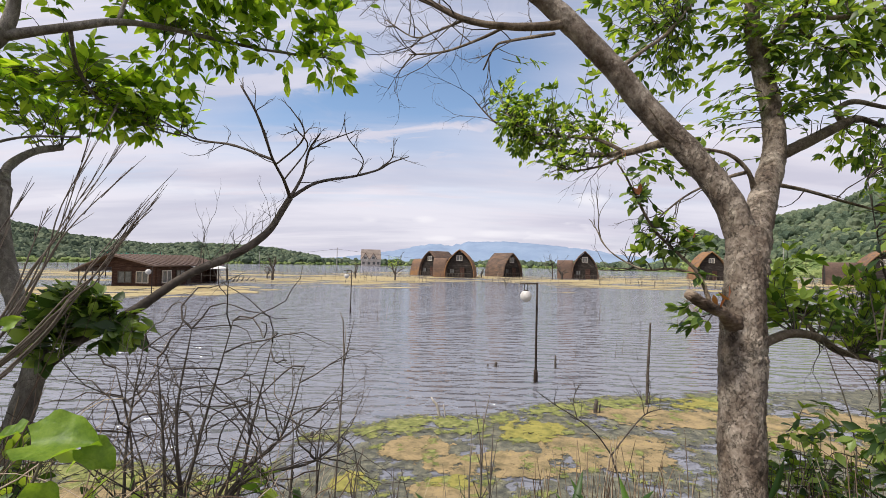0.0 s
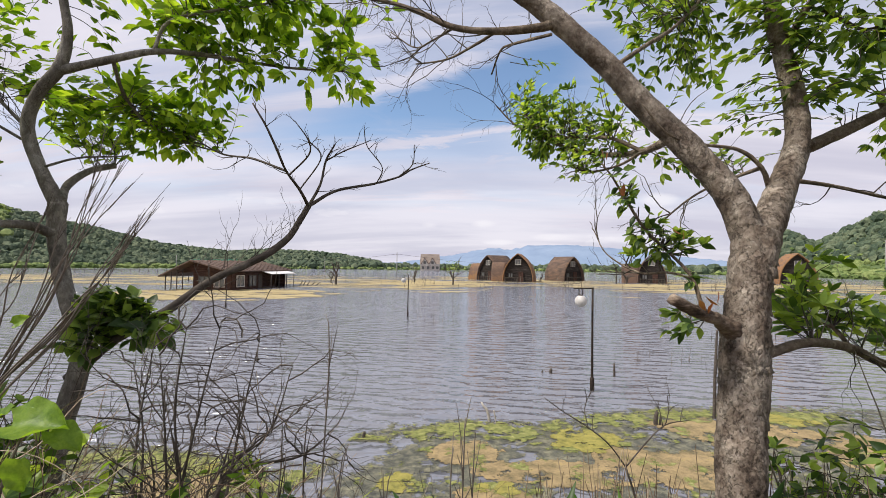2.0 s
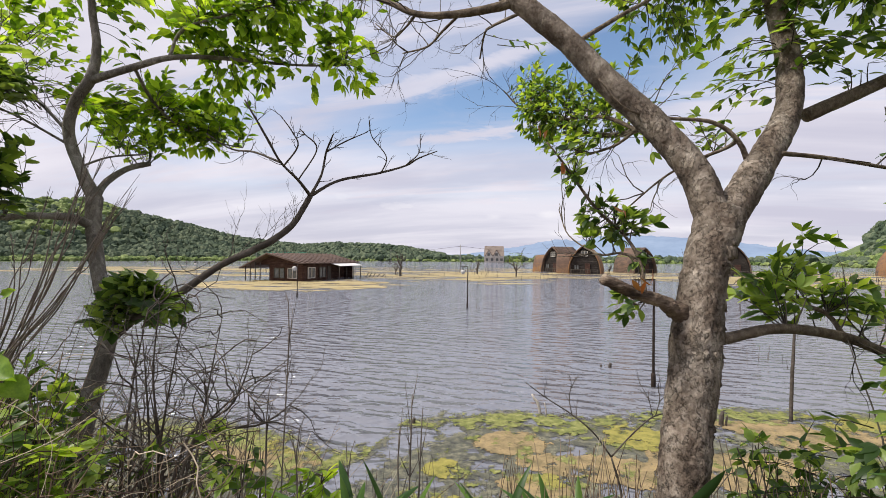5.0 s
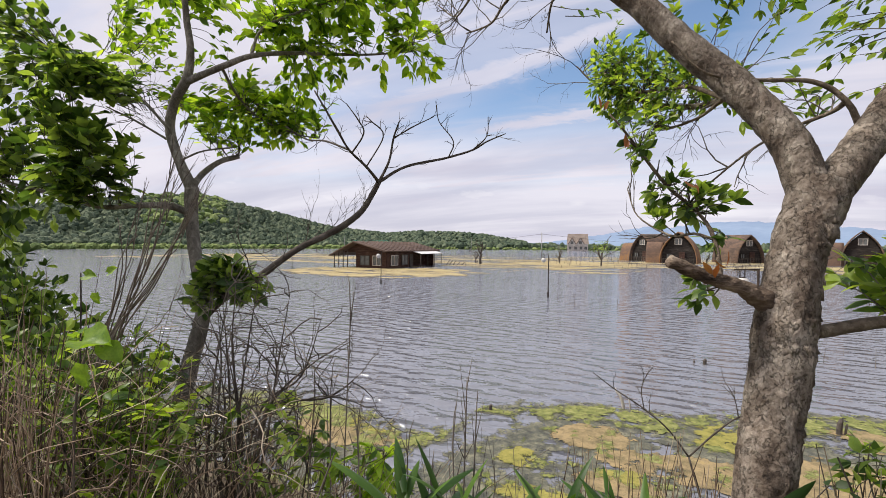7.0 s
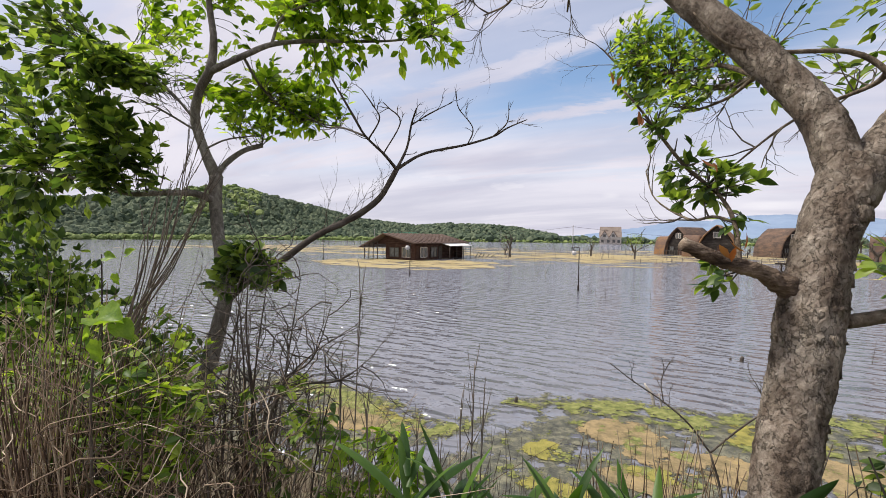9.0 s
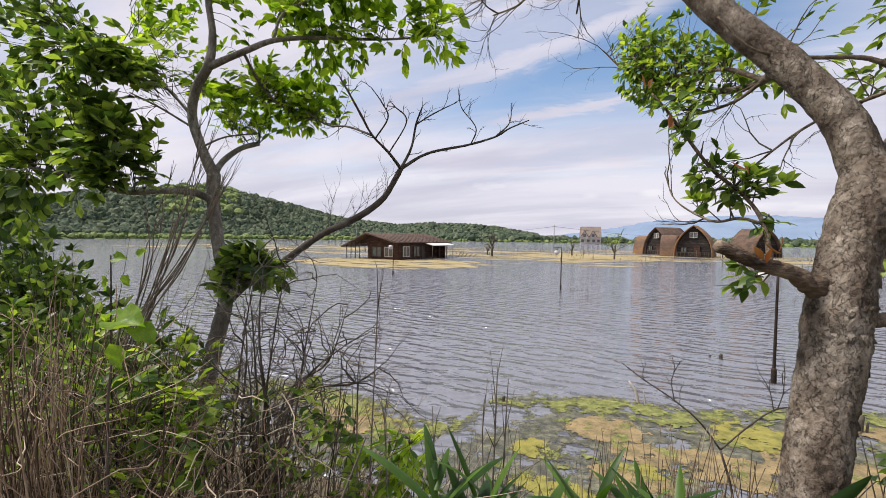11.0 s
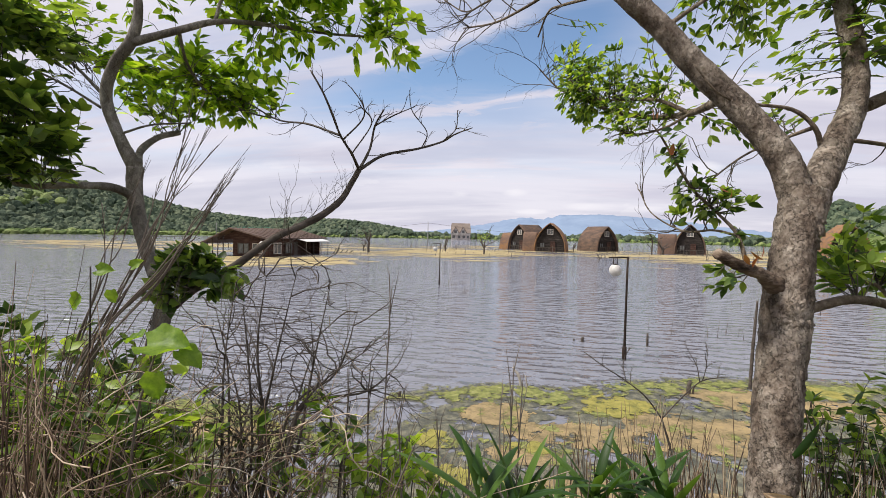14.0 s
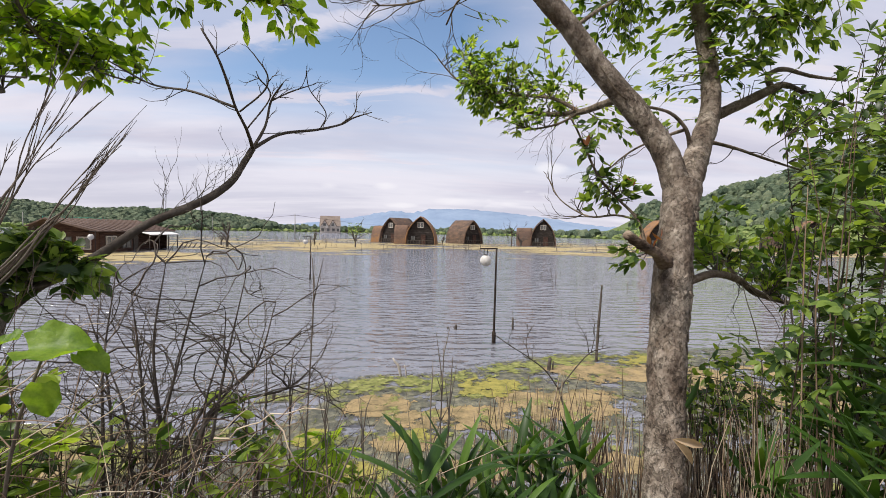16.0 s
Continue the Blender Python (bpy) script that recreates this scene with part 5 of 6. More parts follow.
sprays(leaves, twigs, ALL_R, [
    ((1.52, 1.00, 4.37), (0.18, 0.15, 0.07)), ((2.09, 0.75, 3.95), (0.14, 0.20, 0.17)), ((2.03, 0.85, 3.82), (0.14, 0.15, 0.07)), ((1.95, 0.90, 4.31), (0.27, 0.25, 0.15)), ((2.12, 0.65, 4.11), (0.15, 0.20, 0.14)), ((1.88, 0.80, 4.47), (0.27, 0.25, 0.10)), ((2.16, 0.70, 4.38), (0.17, 0.20, 0.11)), ((2.08, 0.80, 4.68), (0.60, 0.30, 0.18))], 270, 0.045, 0.42, 0.17, (6, 10))
sprays(leaves, twigs, ALL_R, [
    ((2.36, 0.55, 4.20), (0.16, 0.22, 0.14)), ((2.60, 0.60, 4.21), (0.13, 0.25, 0.18)), ((2.44, 0.60, 4.02), (0.12, 0.20, 0.06)), ((2.82, 0.80, 3.91), (0.11, 0.20, 0.10)), ((2.27, 0.50, 4.32), (0.25, 0.25, 0.08)), ((2.52, 0.60, 4.56), (0.35, 0.30, 0.13)), ((2.98, 0.80, 3.77), (0.14, 0.20, 0.14))], 290, 0.049, 0.42, 0.18, (6, 10))
sprays(leaves, twigs, [R_BRANCHES[3], R_BRANCHES[4]], [((2.17, 0.50, 3.31), (0.10, 0.12, 0.08)), ((2.25, 0.50, 3.42), (0.07, 0.10, 0.06)), ((2.42, 0.65, 3.27), (0.12, 0.15, 0.06)), ((2.77, 0.80, 3.19), (0.13, 0.20, 0.09)), ((2.30, 0.60, 3.33), (0.05, 0.10, 0.05)), ((2.87, 0.80, 3.33), (0.14, 0.20, 0.08))], 170, 0.052, 0.42, 0.18)
tagged(part("foliage", leaves.mesh("foliage", M["leaf_dark"]), tree_r, "small pointed green leaves"), kind="stuff")
leaves = Soup()
sprays(leaves, twigs, [R_BRANCHES[5], R_BRANCHES[6]], [((1.55, 0.26, 3.68), (0.02, 0.03, 0.04)), ((1.60, 0.28, 3.61), (0.03, 0.04, 0.05)), ((1.67, 0.32, 3.52), (0.06, 0.05, 0.05)), ((1.75, 0.33, 3.47), (0.07, 0.06, 0.05)), ((1.77, 0.28, 3.40), (0.04, 0.05, 0.06)), ((1.67, 0.38, 3.46), (0.06, 0.05, 0.03)), ((1.73, 0.25, 3.27), (0.03, 0.05, 0.04))], 60, 0.037, 0.48, 0.06, (4, 7), -0.1)
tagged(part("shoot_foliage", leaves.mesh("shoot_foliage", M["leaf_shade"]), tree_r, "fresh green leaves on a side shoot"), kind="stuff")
leaves = Soup()
for p in ((1.515, 0.19, 3.70), (1.575, 0.21, 3.61), (1.75, 0.14, 3.30), (1.77, 0.13, 3.32), (1.73, 0.22, 3.50)):
    for _ in range(2):
        leaf(leaves, np.array(p) + rvec(0.008), np.array([-0.2, 0, 0.8]) + rvec(0.7), rvec(), 0.036, 0.014)
tagged(part("young_foliage", leaves.mesh("young_foliage", M["leaf_red"]), tree_r, "reddish young leaves"), kind="stuff")
tagged(part("twig_spray", twigs.mesh("twig_spray", M["twig"]), tree_r, "fine bare twigs"), kind="stuff")

random.seed(5)


tree_l = thing("tree", "slender grey tree with bright leaves and a dead side branch", "tree", "trees on the bank")
L_TRUNK = [(-0.427, 0.208, 1.550, 0.085), (-0.417, 0.258, 2.000, 0.07), *[(-0.455, 0.385, 2.374, 0.0781), (-0.416, 0.448, 2.558, 0.0666), (-0.417, 0.512, 2.772, 0.0617), (-0.395, 0.554, 2.971, 0.0555), (-0.405, 0.575, 3.085, 0.0537), (-0.567, 0.649, 3.317, 0.0486), (-0.668, 0.702, 3.540, 0.0528), (-0.677, 0.712, 3.670, 0.053)]]
limb(tree_l, "trunk", slim(L_TRUNK, 0.66), M["grey_bark"], 30, 0.07, 0.016, 26, "slender grey trunk")
L_UP = [(-0.672, 0.716, 3.653, 0.0504), (-0.736, 0.684, 3.812, 0.0393), (-0.774, 0.653, 3.984, 0.0387), (-0.707, 0.632, 4.127, 0.0355), (-0.611, 0.632, 4.236, 0.0377), (-0.567, 0.621, 4.375, 0.0274), (-0.595, 0.621, 4.530, 0.0249), (-0.592, 0.600, 4.668, 0.0221), (-0.666, 0.600, 4.955, 0.0172)]
limb(tree_l, "limb", slim(L_UP, 0.66), M["grey_bark"], 24, 0.06, 0.018, 26)
L_LIVE = [
    [(-0.653, 0.706, 3.683, 0.0237), (-0.790, 0.864, 3.779, 0.0243), (-0.810, 1.001, 3.876, 0.0227), (-0.769, 1.106, 3.924, 0.0205)],
    [(-0.606, 0.632, 4.223, 0.0251), (-0.416, 0.684, 4.288, 0.0228), (-0.287, 0.758, 4.351, 0.0182), (-0.200, 0.917, 4.413, 0.0152), (-0.095, 1.075, 4.453, 0.0131), (0.146, 1.180, 4.448, 0.0088), (0.412, 1.233, 4.441, 0.0058)],
    [(-0.287, 0.758, 4.351, 0.0117), (-0.261, 0.811, 4.511, 0.0106), (-0.119, 0.917, 4.617, 0.0096), (0.106, 1.022, 4.705, 0.0069)],
    [(-0.416, 0.684, 4.288, 0.0114), (-0.558, 0.916, 4.221, 0.01), (-0.599, 1.127, 4.146, 0.0094), (-0.461, 1.286, 4.078, 0.0066), (-0.317, 1.338, 4.049, 0.0049)],
    [(-0.658, 0.684, 3.532, 0.0313), (-0.697, 0.600, 3.564, 0.0251), (-0.717, 0.442, 3.556, 0.0208), (-0.770, 0.305, 3.539, 0.0161), (-0.915, 0.199, 3.590, 0.0122), (-1.187, 0.125, 3.651, 0.01), (-1.550, 0.072, 3.695, 0.008)],
    [(-0.774, 0.653, 3.984, 0.0103), (-0.922, 0.600, 4.147, 0.0102), (-1.102, 0.547, 4.253, 0.0075), (-1.291, 0.494, 4.314, 0.0049)],
    [(-0.799, 0.653, 3.939, 0.0091), (-0.889, 0.547, 4.019, 0.0074), (-1.064, 0.494, 4.105, 0.0049)],
    [(-0.706, 0.674, 3.824, 0.0078), (-0.580, 0.706, 3.867, 0.0065), (-0.417, 0.758, 3.884, 0.0053)],
]
for b in L_LIVE:
    limb(tree_l, "branch", slim(b, 0.72), M["grey_bark"], 12, 0.07, 0.02, 36)
DEAD = [(-0.428, 0.546, 2.956, 0.0241), (-0.286, 0.609, 3.104, 0.0221), (-0.137, 0.694, 3.213, 0.0202), (-0.007, 0.799, 3.34, 0.0195), (0.165, 0.905, 3.445, 0.02), (0.248, 0.989, 3.537, 0.019), (0.29, 1.031, 3.629, 0.0178), (0.325, 1.042, 3.697, 0.0164)]
limb(tree_l, "dead_branch", slim(DEAD, 0.85), M["dead"], 16, 0.12, 0.014, 40, "long dead side branch")
L_DEAD = [
    [(0.325, 1.042, 3.697, 0.0123), (0.417, 1.168, 3.792, 0.0099), (0.556, 1.379, 3.865, 0.0089), (0.665, 1.537, 3.934, 0.0076), (0.733, 1.59, 3.988, 0.0061), (0.836, 1.643, 4.039, 0.0038)],
    [(0.665, 1.537, 3.934, 0.0061), (0.743, 1.559, 4.013, 0.0045), (0.752, 1.559, 4.127, 0.003)],
    [(0.569, 1.39, 3.865, 0.0052), (0.602, 1.39, 3.958, 0.0044), (0.517, 1.379, 4.077, 0.0037), (0.498, 1.379, 4.175, 0.003)],
    [(0.325, 1.042, 3.697, 0.0123), (0.339, 0.905, 3.754, 0.0091), (0.343, 0.757, 3.809, 0.0073), (0.341, 0.672, 3.881, 0.007), (0.327, 0.609, 3.955, 0.0057), (0.28, 0.588, 4.042, 0.0045)],
    [(0.343, 0.757, 3.809, 0.0073), (0.156, 0.82, 3.88, 0.0064), (-0.047, 0.905, 3.927, 0.0054), (-0.24, 0.957, 4.028, 0.0043)],
]
L_DEAD += [
    [(0.325, 1.042, 3.697, 0.011), (0.374, 1.063, 3.807, 0.0082), (0.4, 1.063, 3.923, 0.0068), (0.464, 1.01, 3.99, 0.0053)],
    [(0.4, 1.063, 3.923, 0.0054), (0.478, 1.115, 3.985, 0.0048), (0.584, 1.168, 4.045, 0.0027)],
    [(0.359, 0.757, 3.794, 0.0054), (0.467, 0.694, 3.86, 0.0046), (0.51, 0.588, 3.89, 0.0038), (0.467, 0.567, 3.956, 0.0027)],
    [(0.339, 0.905, 3.754, 0.0045), (0.437, 0.905, 3.898, 0.0044), (0.406, 0.852, 3.957, 0.0037), (0.409, 0.799, 3.97, 0.0024)],
]
for b in L_DEAD:
    limb(tree_l, "dead_twig", slim(b, 0.75), M["dead"], 8, 0.10, 0.015, 60)
twigs, leaves = Soup(), Soup()
for b, n, l in zip(L_DEAD, (5, 4, 5, 6, 6, 5, 4, 4, 4), (0.1, 0.06, 0.08, 0.12, 0.12, 0.08, 0.08, 0.06, 0.06)):
    bare_twigs(twigs, b, n, l, 0.0022, 1, 0.2)
bare_twigs(twigs, DEAD[3:6], 12, 0.2, 0.002, 2, 0.1, 0.9, 0.5)
for b, n, l in ((L_LIVE[5], 12, 0.2), (L_LIVE[6], 10, 0.2), (L_LIVE[7], 4, 0.12), (L_UP[1:4], 8, 0.2)):
    bare_twigs(twigs, b, n, l, 0.0022, 2)
ALL_L = [L_UP, *L_LIVE]
sprays(leaves, twigs, ALL_L, [
    ((-0.16, 1.05, 4.51), (0.34, 0.22, 0.17)), ((0.20, 1.15, 4.43), (0.33, 0.20, 0.15)), ((0.48, 1.20, 4.43), (0.12, 0.16, 0.15)), ((0.08, 1.00, 4.61), (0.57, 0.25, 0.14)), ((-0.25, 0.90, 4.54), (0.22, 0.20, 0.13)), ((0.08, 1.00, 4.82), (0.76, 0.30, 0.19))], 290, 0.068, 0.52, 0.24)
sprays(leaves, twigs, ALL_L, [
    ((-0.79, 1.10, 4.22), (0.30, 0.22, 0.18)), ((-0.60, 1.28, 4.13), (0.29, 0.20, 0.16)), ((-0.36, 1.20, 4.24), (0.22, 0.20, 0.18)), ((-1.10, 1.15, 4.11), (0.20, 0.15, 0.10)), ((-0.62, 1.10, 4.32), (0.20, 0.15, 0.11)), ((-0.95, 0.95, 4.29), (0.16, 0.15, 0.11))], 190, 0.066, 0.52, 0.22)
sprays(leaves, twigs, ALL_L, [
    ((-1.21, 0.75, 4.66), (0.19, 0.18, 0.12)), ((-0.59, 0.75, 4.60), (0.09, 0.15, 0.09)), ((-0.94, 0.75, 4.89), (0.40, 0.25, 0.13)), ((-0.73, 0.80, 4.09), (0.08, 0.12, 0.07))], 110, 0.064, 0.52, 0.22)
sprays(leaves, twigs, ALL_L, [((-0.95, 0.80, 4.47), (0.13, 0.20, 0.08)), ((-1.05, 0.70, 4.33), (0.10, 0.20, 0.08)), ((-0.95, 0.85, 4.26), (0.13, 0.20, 0.07)), ((-0.71, 0.90, 4.29), (0.08, 0.15, 0.06)), ((-0.92, 1.00, 4.18), (0.09, 0.15, 0.12)), ((-0.69, 1.10, 4.15), (0.17, 0.20, 0.13)), ((-0.57, 0.90, 4.48), (0.10, 0.15, 0.06))], 60, 0.055, 0.5, 0.2)
tagged(part("foliage", leaves.mesh("foliage", M["leaf"]), tree_l, "bright green pointed leaves"), kind="stuff")
leaves = Soup()
sprays(leaves, twigs, [L_LIVE[4], L_LIVE[5]], [
    ((-1.42, 0.15, 4.23), (0.25, 0.20, 0.21)), ((-1.09, 0.12, 3.88), (0.28, 0.20, 0.21)), ((-1.34, 0.10, 3.57), (0.22, 0.18, 0.19)), ((-0.82, 0.20, 3.74), (0.15, 0.16, 0.12)), ((-0.94, 0.25, 4.26), (0.16, 0.16, 0.12)), ((-2.15, 0.10, 4.04), (0.30, 0.20, 0.51)), ((-1.57, 0.12, 3.27), (0.22, 0.20, 0.18)), ((-1.03, 0.15, 3.53), (0.20, 0.15, 0.11)), ((-1.54, 0.30, 4.59), (0.35, 0.20, 0.13))], 340, 0.070, 0.54, 0.26)
sprays(leaves, twigs, [L_LIVE[4], L_LIVE[5]], [
    ((-0.63, 0.15, 4.09), (0.12, 0.20, 0.10)), ((-0.59, 0.20, 4.14), (0.12, 0.20, 0.06)), ((-0.62, 0.12, 3.90), (0.10, 0.20, 0.11)), ((-0.55, 0.15, 3.82), (0.10, 0.18, 0.08)), ((-0.59, 0.10, 3.68), (0.09, 0.18, 0.10)), ((-0.51, 0.15, 3.67), (0.10, 0.15, 0.07)), ((-0.53, 0.20, 3.60), (0.10, 0.12, 0.05)), ((-0.60, 0.12, 3.57), (0.09, 0.15, 0.06)), ((-0.51, 0.20, 4.04), (0.07, 0.12, 0.05))], 170, 0.066, 0.54, 0.24)
sprays(leaves, twigs, [DEAD[:3], L_TRUNK[4:8]], [((-0.30, 0.60, 3.20), (0.13, 0.10, 0.09)), ((-0.12, 0.60, 3.14), (0.08, 0.08, 0.06)), ((-0.34, 0.55, 3.12), (0.07, 0.08, 0.06))], 80, 0.072, 0.56, 0.1)
# shade of this leaf mass is carried by its darker material
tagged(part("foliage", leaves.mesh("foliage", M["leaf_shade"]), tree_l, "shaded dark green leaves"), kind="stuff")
tagged(part("twig_spray", twigs.mesh("twig_spray", M["twig"]), tree_l, "fine bare twigs"), kind="stuff")

# ---- undergrowth on the bank ----


def arch_stem(soup, x, y, h, lean, r, sides=4, z=None, curl=0.12):
    """A thin stem from the ground that leans and bends over."""
    z0 = bank(x, y) - 0.05 if z is None else z
    a = rnd(0, 6.3)
    d = np.array([math.cos(a), math.sin(a)]) * lean
    w = rvec(curl * h)
    rows = spline([(x, y, z0, r), (x + d[0] * 0.25 + w[0] * 0.5, y + d[1] * 0.25 + w[1] * 0.5, z0 + h * 0.4, r * 0.9),
                   (x + d[0] * 0.6 - w[0] * 0.3, y + d[1] * 0.6, z0 + h * 0.75, r * 0.7), (x + d[0], y + d[1], z0 + h * (1 - 0.1 * lean), r * 0.35)], 0.08)
    tube(soup, rows, sides, cap=False)
    return rows


def dry_clump(name, label, cx, cy, rx, ry, count, top, lean=0.25, r=0.0028, mat="straw", z_low=0.5):
    """Dry upright stalks: `top` gives the height that their tips reach."""
    soup = Soup()
    for _ in range(count):
        x, y = cx + rnd(-1, 1) * rx, cy + rnd(-1, 1) * ry
        h = max(0.1, (top(x, y) - bank(x, y)) * rnd(z_low, 1.0))
        arch_stem(soup, x, y, h, lean * rnd(0.1, 1.0), r * rnd(0.6, 1.4))
    return tagged(new(name, soup.mesh(name, M[mat])), label, "dry grass", kind="stuff")


def bush(name, label, cx, cy, rx, ry, stems, top, count, size, mat, blobs, lean=0.3, width=0.5, reach=0.2, stem_mat="twig"):
    t = thing(name, label, "bush")
    soup, rows = Soup(), []
    for _ in range(stems):
        x, y = cx + rnd(-1, 1) * rx, cy + rnd(-1, 1) * ry
        h = max(0.2, (top - bank(x, y)) * rnd(0.55, 1.0))
        rows.append([tuple(q) for q in arch_stem(soup, x, y, h, lean * rnd(0.2, 1), rnd(0.003, 0.006), 5)[::4]])
    leaves = Soup()
    rows = [q for q in rows if len(q) > 2]
    sprays(leaves, soup, rows, blobs, count, size, width, reach)
    tagged(part("stem_tangle", soup.mesh("stem_tangle", M[stem_mat]), t, "thin brown stems"), kind="stuff")
    tagged(part("foliage", leaves.mesh("foliage", M[mat]), t), kind="stuff")
    return t


random.seed(21)
# thicket beside the slender tree
bush("bramble", "leafy green thicket tangled with dry stems on the bank", 0.05, 0.0, 0.6, 0.35, 70, 2.95, 560, 0.050, "leaf_dark",
     [((-0.25, 0.0, 2.7), (0.45, 0.3, 0.35)), ((0.15, -0.12, 2.74), (0.28, 0.2, 0.24)), ((0.5, 0.15, 2.62), (0.24, 0.2, 0.26), 0.4), ((0.2, -0.2, 2.2), (0.5, 0.3, 0.3), 0.35)], 0.3, 0.5)
bush("bramble", "green leafy shoots at the edge of the thicket", 0.72, 0.32, 0.22, 0.2, 18, 2.75, 60, 0.056, "leaf",
     [((0.72, 0.3, 2.45), (0.18, 0.15, 0.22)), ((0.88, 0.38, 2.3), (0.1, 0.1, 0.16))], 0.2, 0.48, 0.14)
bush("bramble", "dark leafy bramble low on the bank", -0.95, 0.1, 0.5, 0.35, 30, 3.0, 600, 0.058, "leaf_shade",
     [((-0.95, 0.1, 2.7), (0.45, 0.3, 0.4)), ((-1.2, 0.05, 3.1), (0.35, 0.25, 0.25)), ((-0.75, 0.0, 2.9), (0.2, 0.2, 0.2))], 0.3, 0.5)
dry_clump("dry_grass", "tangle of dry brown stalks and grass on the bank", 0.08, -0.34, 0.34, 0.14, 190, lambda x, y: 3.14 - 0.5 * abs(x - 0.3), 0.6, 0.0026)
dry_clump("dry_grass", "matted brown dry stems tangled through the thicket", 0.18, -0.12, 0.42, 0.26, 420, lambda x, y: 2.98 - 0.35 * max(0, x - 0.35), 0.95, 0.0015, z_low=0.55)
dry_clump("dry_grass", "dry bent grass stems behind the thicket", -0.35, -0.1, 0.55, 0.3, 220, lambda x, y: 3.15, 0.7, 0.0024)
dry_clump("dry_grass", "sparse dry stems in the leafy thicket", 0.58, 0.10, 0.32, 0.24, 560, lambda x, y: 2.98 - 0.5 * max(0, x - 0.4), 0.55, 0.0018)
# a dense bunch of upright dry stalks, and thin stems that lean over it
soup = Soup()
for _ in range(110):
    x, y = rnd(-0.06, 0.11), rnd(-0.48, -0.28)
    h = rnd(0.5, 1.0)
    tip = np.array([x + rnd(-0.12, 0.30) * h, y + rnd(-0.12, 0.12), 2.2 + 0.98 * h - 0.2 * abs(x)])
    mid = np.array([x + rnd(-0.015, 0.04), y, (bank(x, y) + tip[2]) / 2])
    r = rnd(0.0012, 0.0030)
    tube(soup, spline([(x, y, bank(x, y) - 0.02, r), (*mid, r), (*tip, r * 0.4)], 0.08), 4, cap=False)
for _ in range(40):
    x, y = rnd(-0.25, 0.2), rnd(-0.35, 0.0)
    tip = np.array([x + rnd(0.0, 0.32), y + rnd(-0.1, 0.1), rnd(2.9, 3.35)])
    mid = np.array([x + rnd(-0.03, 0.07), y, 2.7])
    r = rnd(0.001, 0.0018)
    tube(soup, spline([(x, y, bank(x, y), r), (*mid, r), (*tip, r * 0.4)], 0.08), 4, cap=False)
tagged(new("dry_grass", soup.mesh("dry_grass", M["straw"])), "dense bunch of upright brown dry stalks in the thicket", "dry grass", kind="stuff")
# curling dead vines over the thicket
soup = Soup()
for _ in range(16):
    p = np.array([rnd(-0.25, 0.1), rnd(-0.5, -0.25), rnd(2.75, 3.05)])
    reach, rise, drop = rnd(0.3, 0.6), rnd(0.03, 0.12), rnd(0.1, 0.4)
    r = rnd(0.0008, 0.0015)
    rows = [(*p, r), (*(p + np.array([reach * 0.35, rnd(-0.04, 0.06), rise])), r), (*(p + np.array([reach * 0.75, rnd(-0.05, 0.1), rise - drop * 0.4])), r * 0.8), (*(p + np.array([reach, rnd(-0.05, 0.1), rise - drop])), r * 0.5)]
    tube(soup, spline(rows, 0.03), 5, 0.1, 40, cap=False)
for _ in range(330):
    p = np.array([rnd(-0.35, 0.75), rnd(-0.55, 0.25), rnd(2.15, 2.98)])
    d = rvec()
    d[2] *= 0.35
    r = rnd(0.0007, 0.0019)
    rows = [(*p, r)]
    for k in range(9):
        d = d + rvec(0.5)
        d /= np.linalg.norm(d)
        p = p + d * 0.035
        rows.append((*p, r * (1 - k * 0.06)))
    tube(soup, spline(rows, 0.02), 5, cap=False)
for _ in range(120):
    p = np.array([rnd(-0.5, 0.42), rnd(-0.56, -0.15), rnd(2.2, 3.05)])
    q = p + np.array([rnd(-0.35, 0.35), rnd(-0.05, 0.15), rnd(-0.1, 0.4)])
    if q[2] > 3.2:
        continue
    m = (p + q) / 2 + rvec(0.05)
    r = rnd(0.0007, 0.0016)
    tube(soup, spline([(*p, r), (*m, r), (*q, r * 0.5)], 0.04), 4, cap=False)
tagged(new("dead_vines", soup.mesh("dead_vines", M["straw"])), "curling pale dead vines over the thicket", "vines", kind="stuff")


